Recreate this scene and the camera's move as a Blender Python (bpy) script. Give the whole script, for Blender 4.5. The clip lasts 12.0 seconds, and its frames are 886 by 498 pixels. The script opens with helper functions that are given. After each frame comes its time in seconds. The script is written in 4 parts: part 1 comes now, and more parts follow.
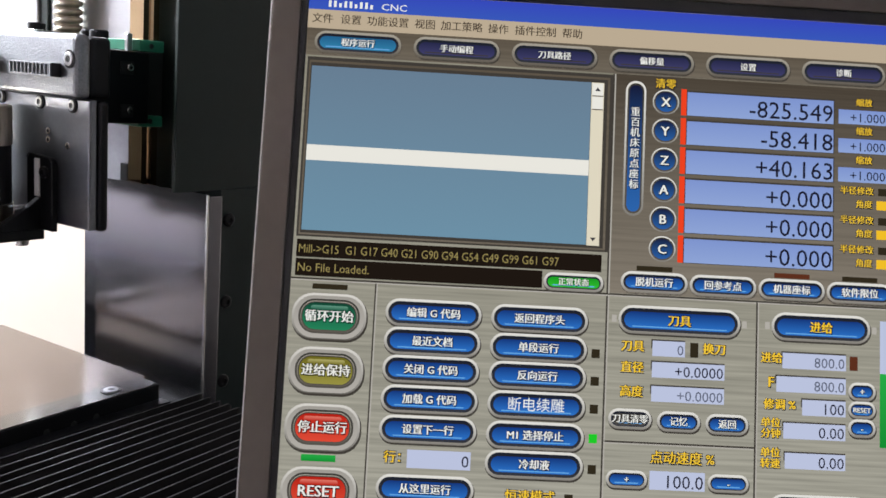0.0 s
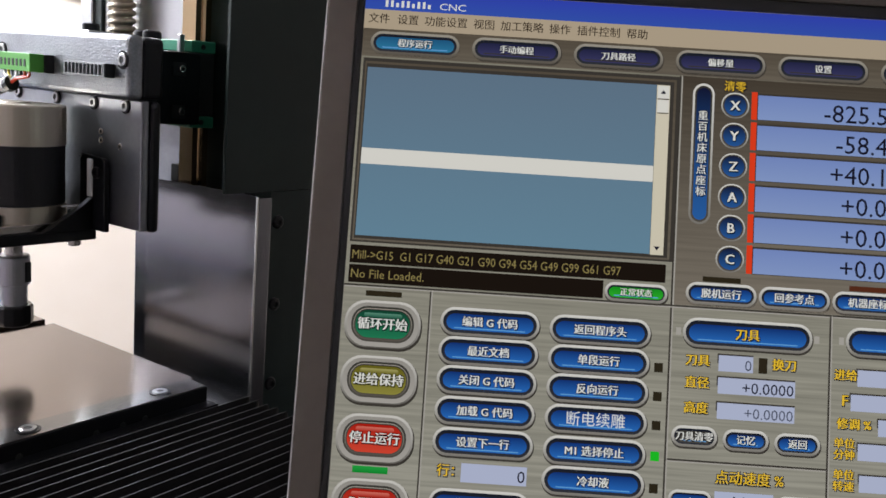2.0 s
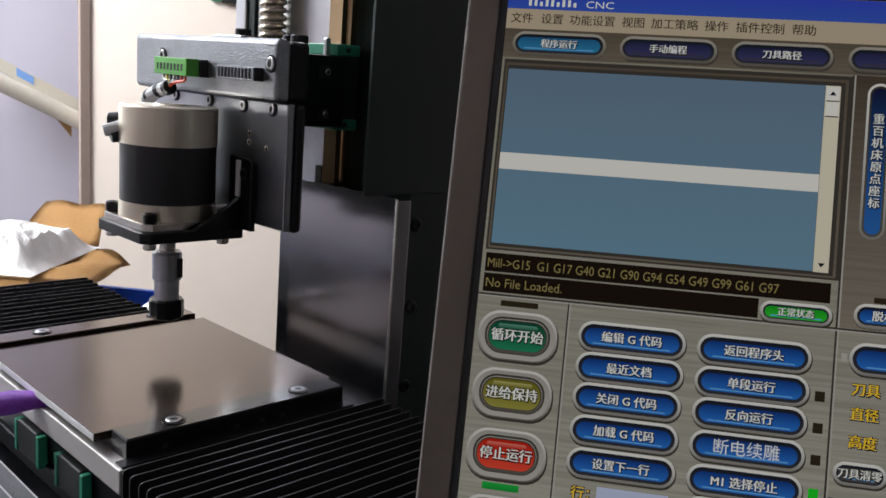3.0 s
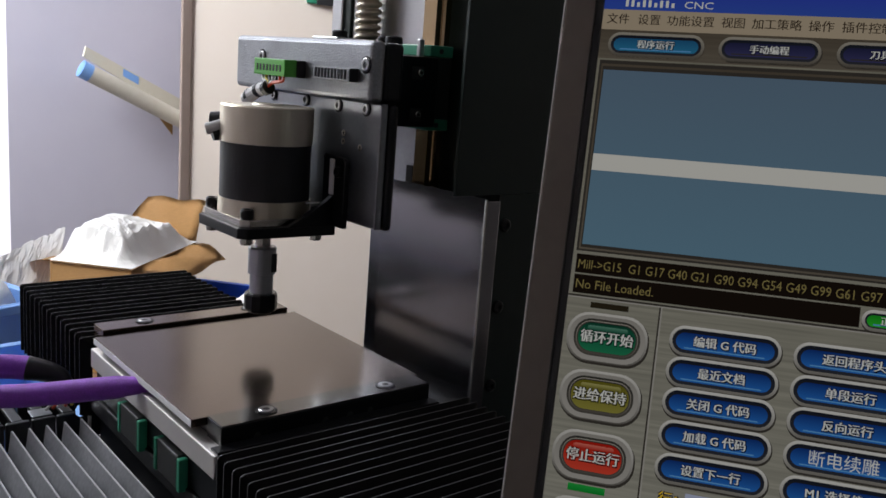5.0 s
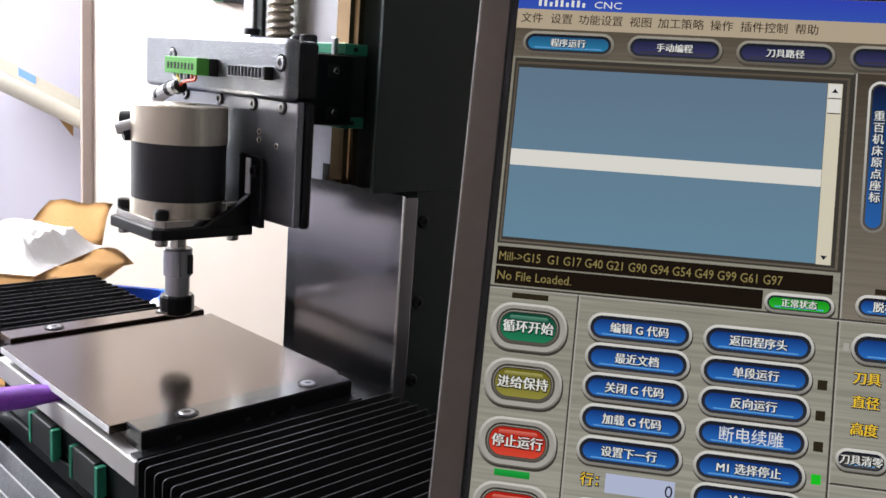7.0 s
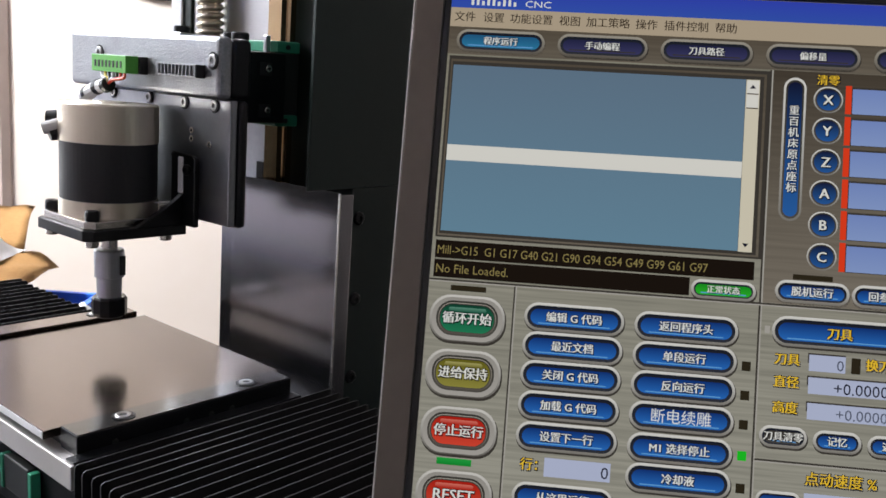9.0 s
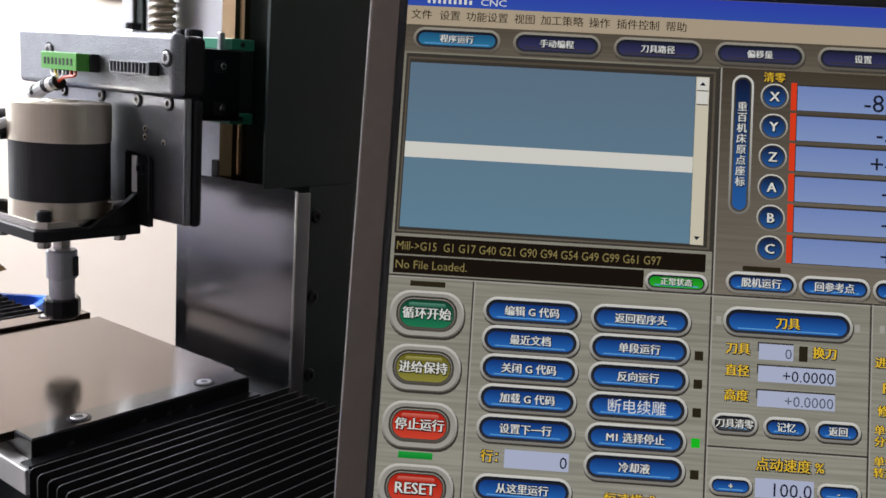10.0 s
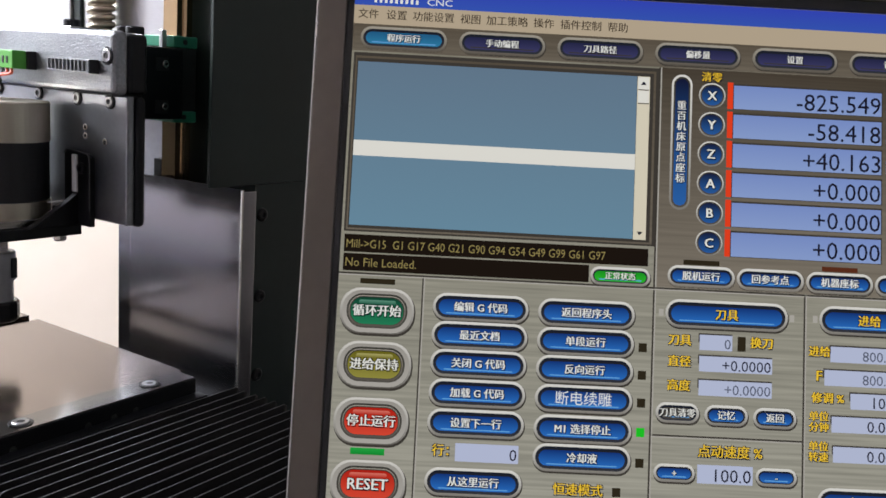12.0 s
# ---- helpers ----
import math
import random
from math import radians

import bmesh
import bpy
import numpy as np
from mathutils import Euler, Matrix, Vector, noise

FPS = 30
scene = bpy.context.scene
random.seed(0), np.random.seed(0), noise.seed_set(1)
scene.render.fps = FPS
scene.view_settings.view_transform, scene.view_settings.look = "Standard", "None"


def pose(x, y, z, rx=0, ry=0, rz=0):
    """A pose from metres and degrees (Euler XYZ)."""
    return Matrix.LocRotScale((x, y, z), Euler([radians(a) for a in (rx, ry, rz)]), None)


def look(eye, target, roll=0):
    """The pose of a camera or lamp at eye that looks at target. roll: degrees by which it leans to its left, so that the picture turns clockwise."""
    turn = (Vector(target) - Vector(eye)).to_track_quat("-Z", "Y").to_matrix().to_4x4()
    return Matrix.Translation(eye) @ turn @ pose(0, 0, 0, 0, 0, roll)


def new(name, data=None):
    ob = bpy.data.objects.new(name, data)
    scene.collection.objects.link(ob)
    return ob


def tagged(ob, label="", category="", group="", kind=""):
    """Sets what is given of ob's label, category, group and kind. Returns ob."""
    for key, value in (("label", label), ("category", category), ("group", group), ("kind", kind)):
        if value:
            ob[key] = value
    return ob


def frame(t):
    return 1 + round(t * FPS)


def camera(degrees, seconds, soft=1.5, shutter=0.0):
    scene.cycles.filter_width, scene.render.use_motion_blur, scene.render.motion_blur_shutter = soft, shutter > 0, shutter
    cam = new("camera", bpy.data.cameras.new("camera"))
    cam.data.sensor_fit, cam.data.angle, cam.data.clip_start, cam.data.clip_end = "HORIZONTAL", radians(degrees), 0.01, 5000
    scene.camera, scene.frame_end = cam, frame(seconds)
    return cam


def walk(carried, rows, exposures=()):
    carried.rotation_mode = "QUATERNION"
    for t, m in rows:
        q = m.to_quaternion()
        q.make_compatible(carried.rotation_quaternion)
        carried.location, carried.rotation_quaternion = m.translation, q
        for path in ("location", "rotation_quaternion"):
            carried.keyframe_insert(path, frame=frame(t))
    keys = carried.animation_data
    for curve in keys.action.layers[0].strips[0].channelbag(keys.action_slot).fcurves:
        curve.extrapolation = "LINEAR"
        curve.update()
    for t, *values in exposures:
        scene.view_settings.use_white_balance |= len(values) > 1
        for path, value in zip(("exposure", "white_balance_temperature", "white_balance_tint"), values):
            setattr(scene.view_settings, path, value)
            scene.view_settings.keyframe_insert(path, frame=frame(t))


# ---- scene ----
# camera: seconds, place, yaw, pitch, roll
PATH = [
    (0.0, -0.2114, -0.3774, 0.1729, -58.36, -10.33, 4.60),
    (0.5, -0.2111, -0.3776, 0.1729, -58.33, -10.33, 4.57),
    (1.0, -0.2109, -0.3774, 0.1731, -57.12, -10.57, 4.67),
    (1.5, -0.2101, -0.3743, 0.1732, -56.76, -10.58, 4.69),
    (2.0, -0.2065, -0.3683, 0.1729, -55.52, -10.49, 4.76),
    (2.2, -0.2035, -0.3662, 0.1733, -53.27, -10.66, 4.57),
    (2.5, -0.2003, -0.3627, 0.1730, -49.92, -10.77, 4.37),
    (2.8, -0.1984, -0.3629, 0.1724, -47.71, -10.84, 4.82),
    (3.0, -0.1974, -0.3621, 0.1731, -46.09, -11.12, 4.45),
    (3.5, -0.1972, -0.3625, 0.1735, -42.61, -11.43, 4.76),
    (5.5, -0.2021, -0.3632, 0.1728, -40.26, -11.51, 4.55),
    (6.0, -0.2040, -0.3639, 0.1726, -40.95, -11.48, 4.42),
    (6.5, -0.2054, -0.3643, 0.1723, -43.75, -11.28, 4.34),
    (7.0, -0.2061, -0.3646, 0.1724, -46.14, -11.15, 4.41),
    (9.0, -0.2116, -0.3670, 0.1723, -50.68, -10.99, 4.22),
    (9.5, -0.2129, -0.3672, 0.1723, -52.33, -10.97, 4.24),
    (10.0, -0.2146, -0.3681, 0.1721, -53.66, -10.92, 4.17),
    (10.5, -0.2163, -0.3684, 0.1721, -55.24, -10.90, 4.23),
    (11.0, -0.2175, -0.3684, 0.1723, -56.52, -10.88, 4.27),
    (11.5, -0.2178, -0.3687, 0.1725, -57.26, -10.83, 4.29),
    (12.0, -0.2182, -0.3687, 0.1726, -57.41, -10.83, 4.27),
]
cam = camera(54.40, 12.0, soft=1.6)
walk(cam, [(t, pose(x, y, z, 90 + pitch, 0, yaw) @ pose(0, 0, 0, 0, 0, roll)) for t, x, y, z, yaw, pitch, roll in PATH],
     exposures=[(0.0, 1.0), (1.5, 0.95), (2.0, 0.6), (2.2, 0.42), (2.5, 0.35), (3.0, 0.0), (3.5, -0.1), (5.5, -0.58), (6.0, 0.42), (6.5, 0.7), (7.0, 0.72), (9.0, 0.55), (10.0, 0.52), (11.0, 0.62), (12.0, 0.75)])

# ---- daylight ----
world = bpy.data.worlds.new("sky")
scene.world = world
world.use_nodes = True
wn = world.node_tree
sky = wn.nodes.new("ShaderNodeTexSky")
sky.sky_type, sky.sun_disc = "NISHITA", False
sky.sun_elevation, sky.sun_rotation = radians(48), radians(-76.6)
wn.links.new(sky.outputs[0], wn.nodes["Background"].inputs[0])
wn.nodes["Background"].inputs[1].default_value = 0.08

sun = new("sun", bpy.data.lights.new("sun", "SUN"))
sun.data.energy, sun.data.angle, sun.data.color = 5.0, radians(0.5), (1.0, 0.94, 0.85)
sun.matrix_world = look((-1.05, 0.25, 1.20), (0.0, 0.0, 0.0))


def area_lamp(name, m, w, h, watts, color=(0.93, 0.96, 1.0)):
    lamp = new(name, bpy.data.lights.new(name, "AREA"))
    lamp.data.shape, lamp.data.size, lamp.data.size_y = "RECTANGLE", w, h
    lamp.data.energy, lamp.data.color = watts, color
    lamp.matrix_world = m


# side lamp fills an unseen window, added to brighten the back wall
area_lamp("side_fill", look((-0.74, 1.65, 1.23), (0.4, 1.65, 0.72)), 0.98, 0.82, 80)
area_lamp("window_light_back", look((-0.25, 2.24, 0.40), (-0.25, 1.0, 0.40)), 0.8, 1.5, 9)
# weak rear fill, added in an unseen opening behind the camera
area_lamp("rear_fill", look((0.6, -2.35, 0.7), (0.4, 0.0, 0.2)), 1.5, 1.1, 1.0, (1.0, 0.93, 0.85))


# ---- materials ----
def lin(c):
    return tuple((v / 255 / 12.92 if v < 10.3 else ((v / 255 + 0.055) / 1.055) ** 2.4) for v in c)


def surface(name, color, rough=0.5, metal=0.0, grain=0.08, scale=60.0, bump=0.1, stretch=(1, 1, 1), spots=0.12, coat=0.0, trans=0.0, spec=0.5):
    """A paint, plastic or metal with grain at a fine scale and stains at a coarse one."""
    m = bpy.data.materials.new(name)
    m.use_nodes = True
    nt = m.node_tree
    b = nt.nodes["Principled BSDF"]
    co = nt.nodes.new("ShaderNodeTexCoord")
    mp = nt.nodes.new("ShaderNodeMapping")
    mp.inputs["Scale"].default_value = stretch
    nt.links.new(co.outputs["Object"], mp.inputs[0])
    fine = nt.nodes.new("ShaderNodeTexNoise")
    fine.inputs["Scale"].default_value, fine.inputs["Detail"].default_value = scale * 10, 4
    coarse = nt.nodes.new("ShaderNodeTexNoise")
    coarse.inputs["Scale"].default_value, coarse.inputs["Detail"].default_value = scale, 3
    nt.links.new(mp.outputs[0], fine.inputs[0])
    nt.links.new(co.outputs["Object"], coarse.inputs[0])
    mix = nt.nodes.new("ShaderNodeMix")
    mix.data_type = "RGBA"
    mix.inputs["A"].default_value = (*[v * (1 - spots) for v in color], 1)
    mix.inputs["B"].default_value = (*[min(1, v * (1 + spots)) for v in color], 1)
    nt.links.new(coarse.outputs[0], mix.inputs["Factor"])
    mix2 = nt.nodes.new("ShaderNodeMix")
    mix2.data_type, mix2.blend_type = "RGBA", "OVERLAY"
    mix2.inputs["Factor"].default_value = grain
    nt.links.new(mix.outputs["Result"], mix2.inputs["A"])
    nt.links.new(fine.outputs[0], mix2.inputs["B"])
    nt.links.new(mix2.outputs["Result"], b.inputs["Base Color"])
    rr = nt.nodes.new("ShaderNodeMapRange")
    rr.inputs["To Min"].default_value, rr.inputs["To Max"].default_value = max(0.02, rough - 0.08), min(1, rough + 0.08)
    nt.links.new(coarse.outputs[0], rr.inputs[0])
    nt.links.new(rr.outputs[0], b.inputs["Roughness"])
    b.inputs["Metallic"].default_value = metal
    b.inputs["Coat Weight"].default_value = coat
    b.inputs["Specular IOR Level"].default_value = spec
    b.inputs["Transmission Weight"].default_value = trans
    if bump:
        bp = nt.nodes.new("ShaderNodeBump")
        bp.inputs["Strength"].default_value, bp.inputs["Distance"].default_value = bump, 0.0006
        nt.links.new(fine.outputs[0], bp.inputs["Height"])
        nt.links.new(bp.outputs[0], b.inputs["Normal"])
    return m


STRIP = surface("dark_strip", (0.065, 0.063, 0.058), 0.16, 0.9, 0.06, 25, 0.02, (1, 6, 1), 0.1)
PLATE = surface("satin_plate", (0.112, 0.086, 0.070), 0.17, 0.9, 0.06, 25, 0.02, (1, 6, 1), 0.05)
MILLED = surface("ground_steel", (0.72, 0.70, 0.67), 0.5, 0.7, 0.12, 30, 0.05, (1, 8, 1))
STEEL = surface("milled_steel", (0.66, 0.63, 0.59), 0.22, 1.0, 0.1, 30, 0.05, (1, 8, 1))
ALU = surface("cast_aluminium", (0.28, 0.29, 0.31), 0.38, 0.9, 0.35, 80, 0.6, spots=0.3)
ALU_PLAIN = surface("plain_aluminium", (0.60, 0.61, 0.63), 0.3, 0.9, 0.08, 20, 0.03, (1, 1, 6))
MOTOR_AL = surface("turned_aluminium", (0.78, 0.71, 0.58), 0.38, 1.0, 0.15, 30, 0.03, (1, 1, 14))
MOTOR_BLK = surface("motor_band", (0.018, 0.018, 0.02), 0.5, 0.0, 0.1, 50, 0.05)
ANOD = surface("black_anodised", (0.006, 0.0065, 0.008), 0.34, 0.0, 0.12, 25, 0.05, spec=0.3)
DARKPLATE = surface("head_plate", (0.33, 0.345, 0.375), 0.32, 1.0, 0.12, 30, 0.05)
PANEL = surface("column_paint", (0.012, 0.021, 0.019), 0.45, 0.0, 0.1, 12, 0.15, spots=0.3, spec=0.3)
COVER = surface("polished_sheet", (0.37, 0.37, 0.405), 0.17, 1.0, 0.06, 14, 0.015, (1, 1, 4), 0.08)
BOLT = surface("black_bolt", (0.02, 0.02, 0.022), 0.3, 0.6, 0.1, 80, 0.05)
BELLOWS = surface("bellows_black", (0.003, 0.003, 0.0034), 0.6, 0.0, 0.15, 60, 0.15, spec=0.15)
# paler fold crests: worn edges and their highlights, both put into the colour
CREST_GLINT = surface("bellows_crest_glint", (0.06, 0.06, 0.064), 0.4, 0.0, 0.2, 60, 0.1)
CREST_GREY_GLINT = surface("bellows_grey_crest_glint", (0.55, 0.55, 0.56), 0.35, 0.0, 0.2, 60, 0.1)
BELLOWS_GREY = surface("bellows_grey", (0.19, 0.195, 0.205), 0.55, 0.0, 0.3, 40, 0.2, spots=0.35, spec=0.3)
GREEN = surface("cap_green", (0.03, 0.26, 0.15), 0.4, 0.0, 0.06, 60, 0.05)
CONN_GREEN = surface("terminal_green", (0.10, 0.42, 0.06), 0.4, 0.0, 0.06, 60, 0.05)
RAIL = surface("rail_steel", (0.58, 0.44, 0.26), 0.12, 1.0, 0.08, 30, 0.03, (6, 6, 1))
BLACKPL = surface("black_plastic", (0.015, 0.015, 0.016), 0.4, 0.0, 0.08, 60, 0.08)
PURPLE = surface("purple_braid", (0.28, 0.06, 0.55), 0.5, 0.0, 0.5, 160, 0.8, spots=0.3)
WHITEW = surface("white_wire", (0.72, 0.72, 0.72), 0.4, 0.0, 0.06, 60, 0.05)
CARRIAGE = surface("carriage_steel", (0.06, 0.062, 0.06), 0.35, 0.6, 0.1, 60, 0.05)
BOLTSTEEL = surface("bolt_steel", (0.42, 0.42, 0.43), 0.3, 1.0, 0.1, 60, 0.05)
SCREW = surface("screw_steel", (0.50, 0.45, 0.37), 0.36, 1.0, 0.1, 60, 0.05)
# colour of the unseen band added for the cover sheet's dark reflection
REFLECTED_BAND = surface("reflected_band_dark", (0.035, 0.045, 0.09), 0.6, 0.0, 0.08, 3, 0.1)
# pale colour that carries the highlights of bevelled edges
EDGE_GLINT = surface("edge_glint", (0.80, 0.80, 0.80), 0.4, 0.0, 0.1, 60, 0.05)
PINGREY = surface("pin_grey", (0.26, 0.27, 0.29), 0.45, 0.0, 0.1, 60, 0.05)
REDW = surface("red_wire", (0.6, 0.06, 0.02), 0.4)
YELW = surface("yellow_wire", (0.6, 0.45, 0.05), 0.4)
BEZEL = surface("bezel_paint", (0.175, 0.155, 0.135), 0.33, 0.9, 0.08, 20, 0.06, spots=0.1)
# brighter metal that paints the highlight along sheet and bezel edges
EDGE_HIGHLIGHT = surface("edge_highlight", (0.75, 0.74, 0.72), 0.25, 1.0, 0.05)
CARD = surface("cardboard", (0.40, 0.23, 0.09), 0.85, 0.0, 0.15, 14, 0.2, (1, 1, 4))
BAG = surface("plastic_bag", (0.84, 0.85, 0.86), 0.3, 0.0, 0.05, 8, 0.1)
BLUE = surface("blue_plastic", (0.03, 0.14, 0.62), 0.4, 0.0, 0.08, 10, 0.05)
MBLUE = surface("mid_blue_plastic", (0.24, 0.44, 0.84), 0.4, 0.0, 0.08, 10, 0.05)
LBLUE = surface("pale_blue_plastic", (0.22, 0.42, 0.82), 0.4, 0.0, 0.08, 10, 0.05)
WALL = surface("wall_paint", (0.68, 0.66, 0.76), 0.85, 0.0, 0.06, 1.2, 0.1, spots=0.04)
PARTITION = surface("partition_paint", (0.76, 0.67, 0.58), 0.8, 0.0, 0.06, 1.2, 0.1, spots=0.04)
TRIM = surface("trim_paint", (0.36, 0.28, 0.24), 0.7, 0.0, 0.06, 4, 0.1)
PAPER = surface("tube_paper", (0.66, 0.62, 0.52), 0.7, 0.0, 0.08, 8, 0.08)
SIDEWALL = surface("side_plaster", (0.74, 0.71, 0.72), 0.85, 0.0, 0.06, 1.2, 0.1, spots=0.06)
DARKWALL = surface("workshop_paint", (0.12, 0.115, 0.11), 0.85, 0.0, 0.06, 1.2, 0.1)
FLOORM = surface("concrete", (0.22, 0.21, 0.20), 0.8, 0.0, 0.2, 3, 0.3)
BENCH = surface("bench_wood", (0.15, 0.09, 0.06), 0.7, 0.0, 0.2, 6, 0.1, (1, 8, 1), spec=0.2)
GROUND = surface("yard_ground", (0.16, 0.15, 0.13), 0.9, 0.0, 0.2, 1, 0.2)


def lit(name, top, bottom=None, strength=0.5, brushed=0.0):
    """A patch of a lit display: one colour, or a run from top to bottom."""
    m = bpy.data.materials.new(name)
    m.use_nodes = True
    nt = m.node_tree
    nt.nodes.remove(nt.nodes["Principled BSDF"])
    em = nt.nodes.new("ShaderNodeEmission")
    em.inputs["Strength"].default_value = strength
    nt.links.new(em.outputs[0], nt.nodes["Material Output"].inputs[0])
    co = nt.nodes.new("ShaderNodeTexCoord")
    mix = nt.nodes.new("ShaderNodeMix")
    mix.data_type = "RGBA"
    mix.inputs["A"].default_value, mix.inputs["B"].default_value = (*lin(bottom or top), 1), (*lin(top), 1)
    sep = nt.nodes.new("ShaderNodeSeparateXYZ")
    nt.links.new(co.outputs["Generated"], sep.inputs[0])
    nt.links.new(sep.outputs[1], mix.inputs["Factor"])
    out = mix.outputs["Result"]
    if brushed:
        mp = nt.nodes.new("ShaderNodeMapping")
        mp.inputs["Scale"].default_value = (25, 900, 1)
        nz = nt.nodes.new("ShaderNodeTexNoise")
        nz.inputs["Scale"].default_value, nz.inputs["Detail"].default_value = 1.0, 3
        nt.links.new(co.outputs["Object"], mp.inputs[0])
        nt.links.new(mp.outputs[0], nz.inputs[0])
        mr = nt.nodes.new("ShaderNodeMapRange")
        mr.inputs["To Min"].default_value, mr.inputs["To Max"].default_value = 1 - brushed, 1 + brushed
        nt.links.new(nz.outputs[0], mr.inputs[0])
        mul = nt.nodes.new("ShaderNodeMix")
        mul.data_type, mul.blend_type = "RGBA", "MULTIPLY"
        mul.inputs["Factor"].default_value = 1.0
        nt.links.new(out, mul.inputs["A"])
        nt.links.new(mr.outputs[0], mul.inputs["B"])
        out = mul.outputs["Result"]
    nt.links.new(out, em.inputs["Color"])
    return m


L_BG = lit("display_grey", (134, 130, 115), (160, 158, 146), brushed=0.46)
L_BG3 = lit("display_dark_brown", (74, 66, 56), (128, 120, 108), brushed=0.3)
L_RIMDIM = lit("display_rim_dim", (164, 158, 146), (96, 90, 82))
L_BG2 = lit("display_brown", (92, 83, 71), (108, 100, 88), brushed=0.3)
L_TITLE = lit("display_title", (54, 72, 188), (56, 88, 184))
L_MENU = lit("display_menu", (186, 170, 146))
L_TAB = lit("display_tab", (38, 40, 72), (62, 62, 104))
L_AXIS = lit("display_axis_key", (26, 30, 56), (42, 92, 158))
L_TABON = lit("display_tab_on", (36, 92, 134), (50, 128, 168))
L_RIM = lit("display_rim", (226, 224, 218), (128, 124, 117))
L_KEYRIM = lit("display_key_rim", (214, 211, 204), (104, 100, 94))
L_KEYSLOPE = lit("display_key_slope", (158, 154, 147), (176, 172, 165))
L_RIMD = lit("display_rim_dark", (60, 58, 54), (84, 80, 74))
L_GROOVE = lit("display_groove", (30, 34, 44), (52, 54, 62))
L_GLOSS = lit("display_gloss", (104, 168, 226))
L_SHADE = lit("display_shade", (64, 60, 55))
L_LIGHT = lit("display_light", (176, 172, 164))
L_CODE = lit("display_code", (103, 126, 147), (108, 144, 166))
L_WHITE = lit("display_white", (232, 230, 222))
L_SCROLL = lit("display_scroll", (222, 214, 192))
L_BLACK = lit("display_black", (30, 23, 18))
L_BLUE = lit("display_blue", (22, 54, 122), (44, 112, 196))
L_GREENB = lit("display_green", (18, 66, 50), (38, 128, 88))
L_OLIVE = lit("display_olive", (104, 98, 30), (150, 144, 66))
L_RED = lit("display_red", (176, 32, 22), (222, 74, 54))
L_LED = lit("display_led", (40, 170, 70), (20, 140, 50))
L_LEDG = lit("display_led_bright", (32, 200, 40))
L_LEDOFF = lit("display_led_off", (48, 42, 30))
L_LEDBR = lit("display_led_brown", (92, 48, 32))
L_DRO = lit("display_readout", (126, 148, 206), (142, 164, 213))
L_BOX = lit("display_box", (186, 194, 221))
L_REDBAR = lit("display_red_bar", (235, 66, 34))
L_TXTW = lit("display_text_white", (236, 236, 230))
L_TXTY = lit("display_text_yellow", (244, 200, 56))
L_TXTD = lit("display_text_dark", (30, 30, 46))
L_TXTK = lit("display_text_shade", (20, 22, 30))
L_TXTB = lit("display_text_brown", (58, 46, 36))
L_TXTO = lit("display_text_olive", (148, 134, 84))
L_TXTG = lit("display_text_grey", (92, 98, 116))
L_YEL = lit("display_yellow", (240, 190, 40))


# ---- building helpers ----
def thing(name, m, label, category, group="", kind=""):
    ob = new(name)
    ob.empty_display_size = 0.02
    ob.matrix_world = m if isinstance(m, Matrix) else Matrix.Translation(m)
    return tagged(ob, label, category, group, kind)


def part(name, bm, material, parent=None, label="", local=False, smooth=False):
    """Links a bmesh, in world metres (or in its thing's own, with local), as one mesh."""
    me = bpy.data.meshes.new(name)
    if parent is not None and not local:
        top = parent.parent or parent
        top = top.parent or top
        bm.transform(top.matrix_basis.inverted())
    if smooth:
        for f in bm.faces:
            f.smooth = True
    bm.to_mesh(me)
    bm.free()
    me.materials.append(material)
    ob = new(name, me)
    if parent is not None:
        ob.parent = parent
    return tagged(ob, label)


def box(x0, x1, y0, y1, z0, z1, bev=0.0008, seg=2):
    bm = bmesh.new()
    bmesh.ops.create_cube(bm, size=1, matrix=Matrix.Translation(((x0 + x1) / 2, (y0 + y1) / 2, (z0 + z1) / 2)) @ Matrix.Diagonal((x1 - x0, y1 - y0, z1 - z0, 1)))
    if bev:
        bmesh.ops.bevel(bm, geom=bm.edges[:], offset=bev, segments=seg, affect="EDGES", profile=0.5)
    return bm


def lathe(profile, m=Matrix.Identity(4), seg=40):
    """A turned solid: profile of (radius, height), about z, then moved by m."""
    bm = bmesh.new()
    rings = []
    for r, z in profile:
        rings.append([bm.verts.new((r * math.cos(a), r * math.sin(a), z)) for a in (2 * math.pi * k / seg for k in range(seg))])
    for a, b in zip(rings, rings[1:]):
        for k in range(seg):
            bm.faces.new((a[k], a[(k + 1) % seg], b[(k + 1) % seg], b[k]))
    bm.faces.new(rings[0][::-1])
    bm.faces.new(rings[-1])
    bm.transform(m)
    return bm


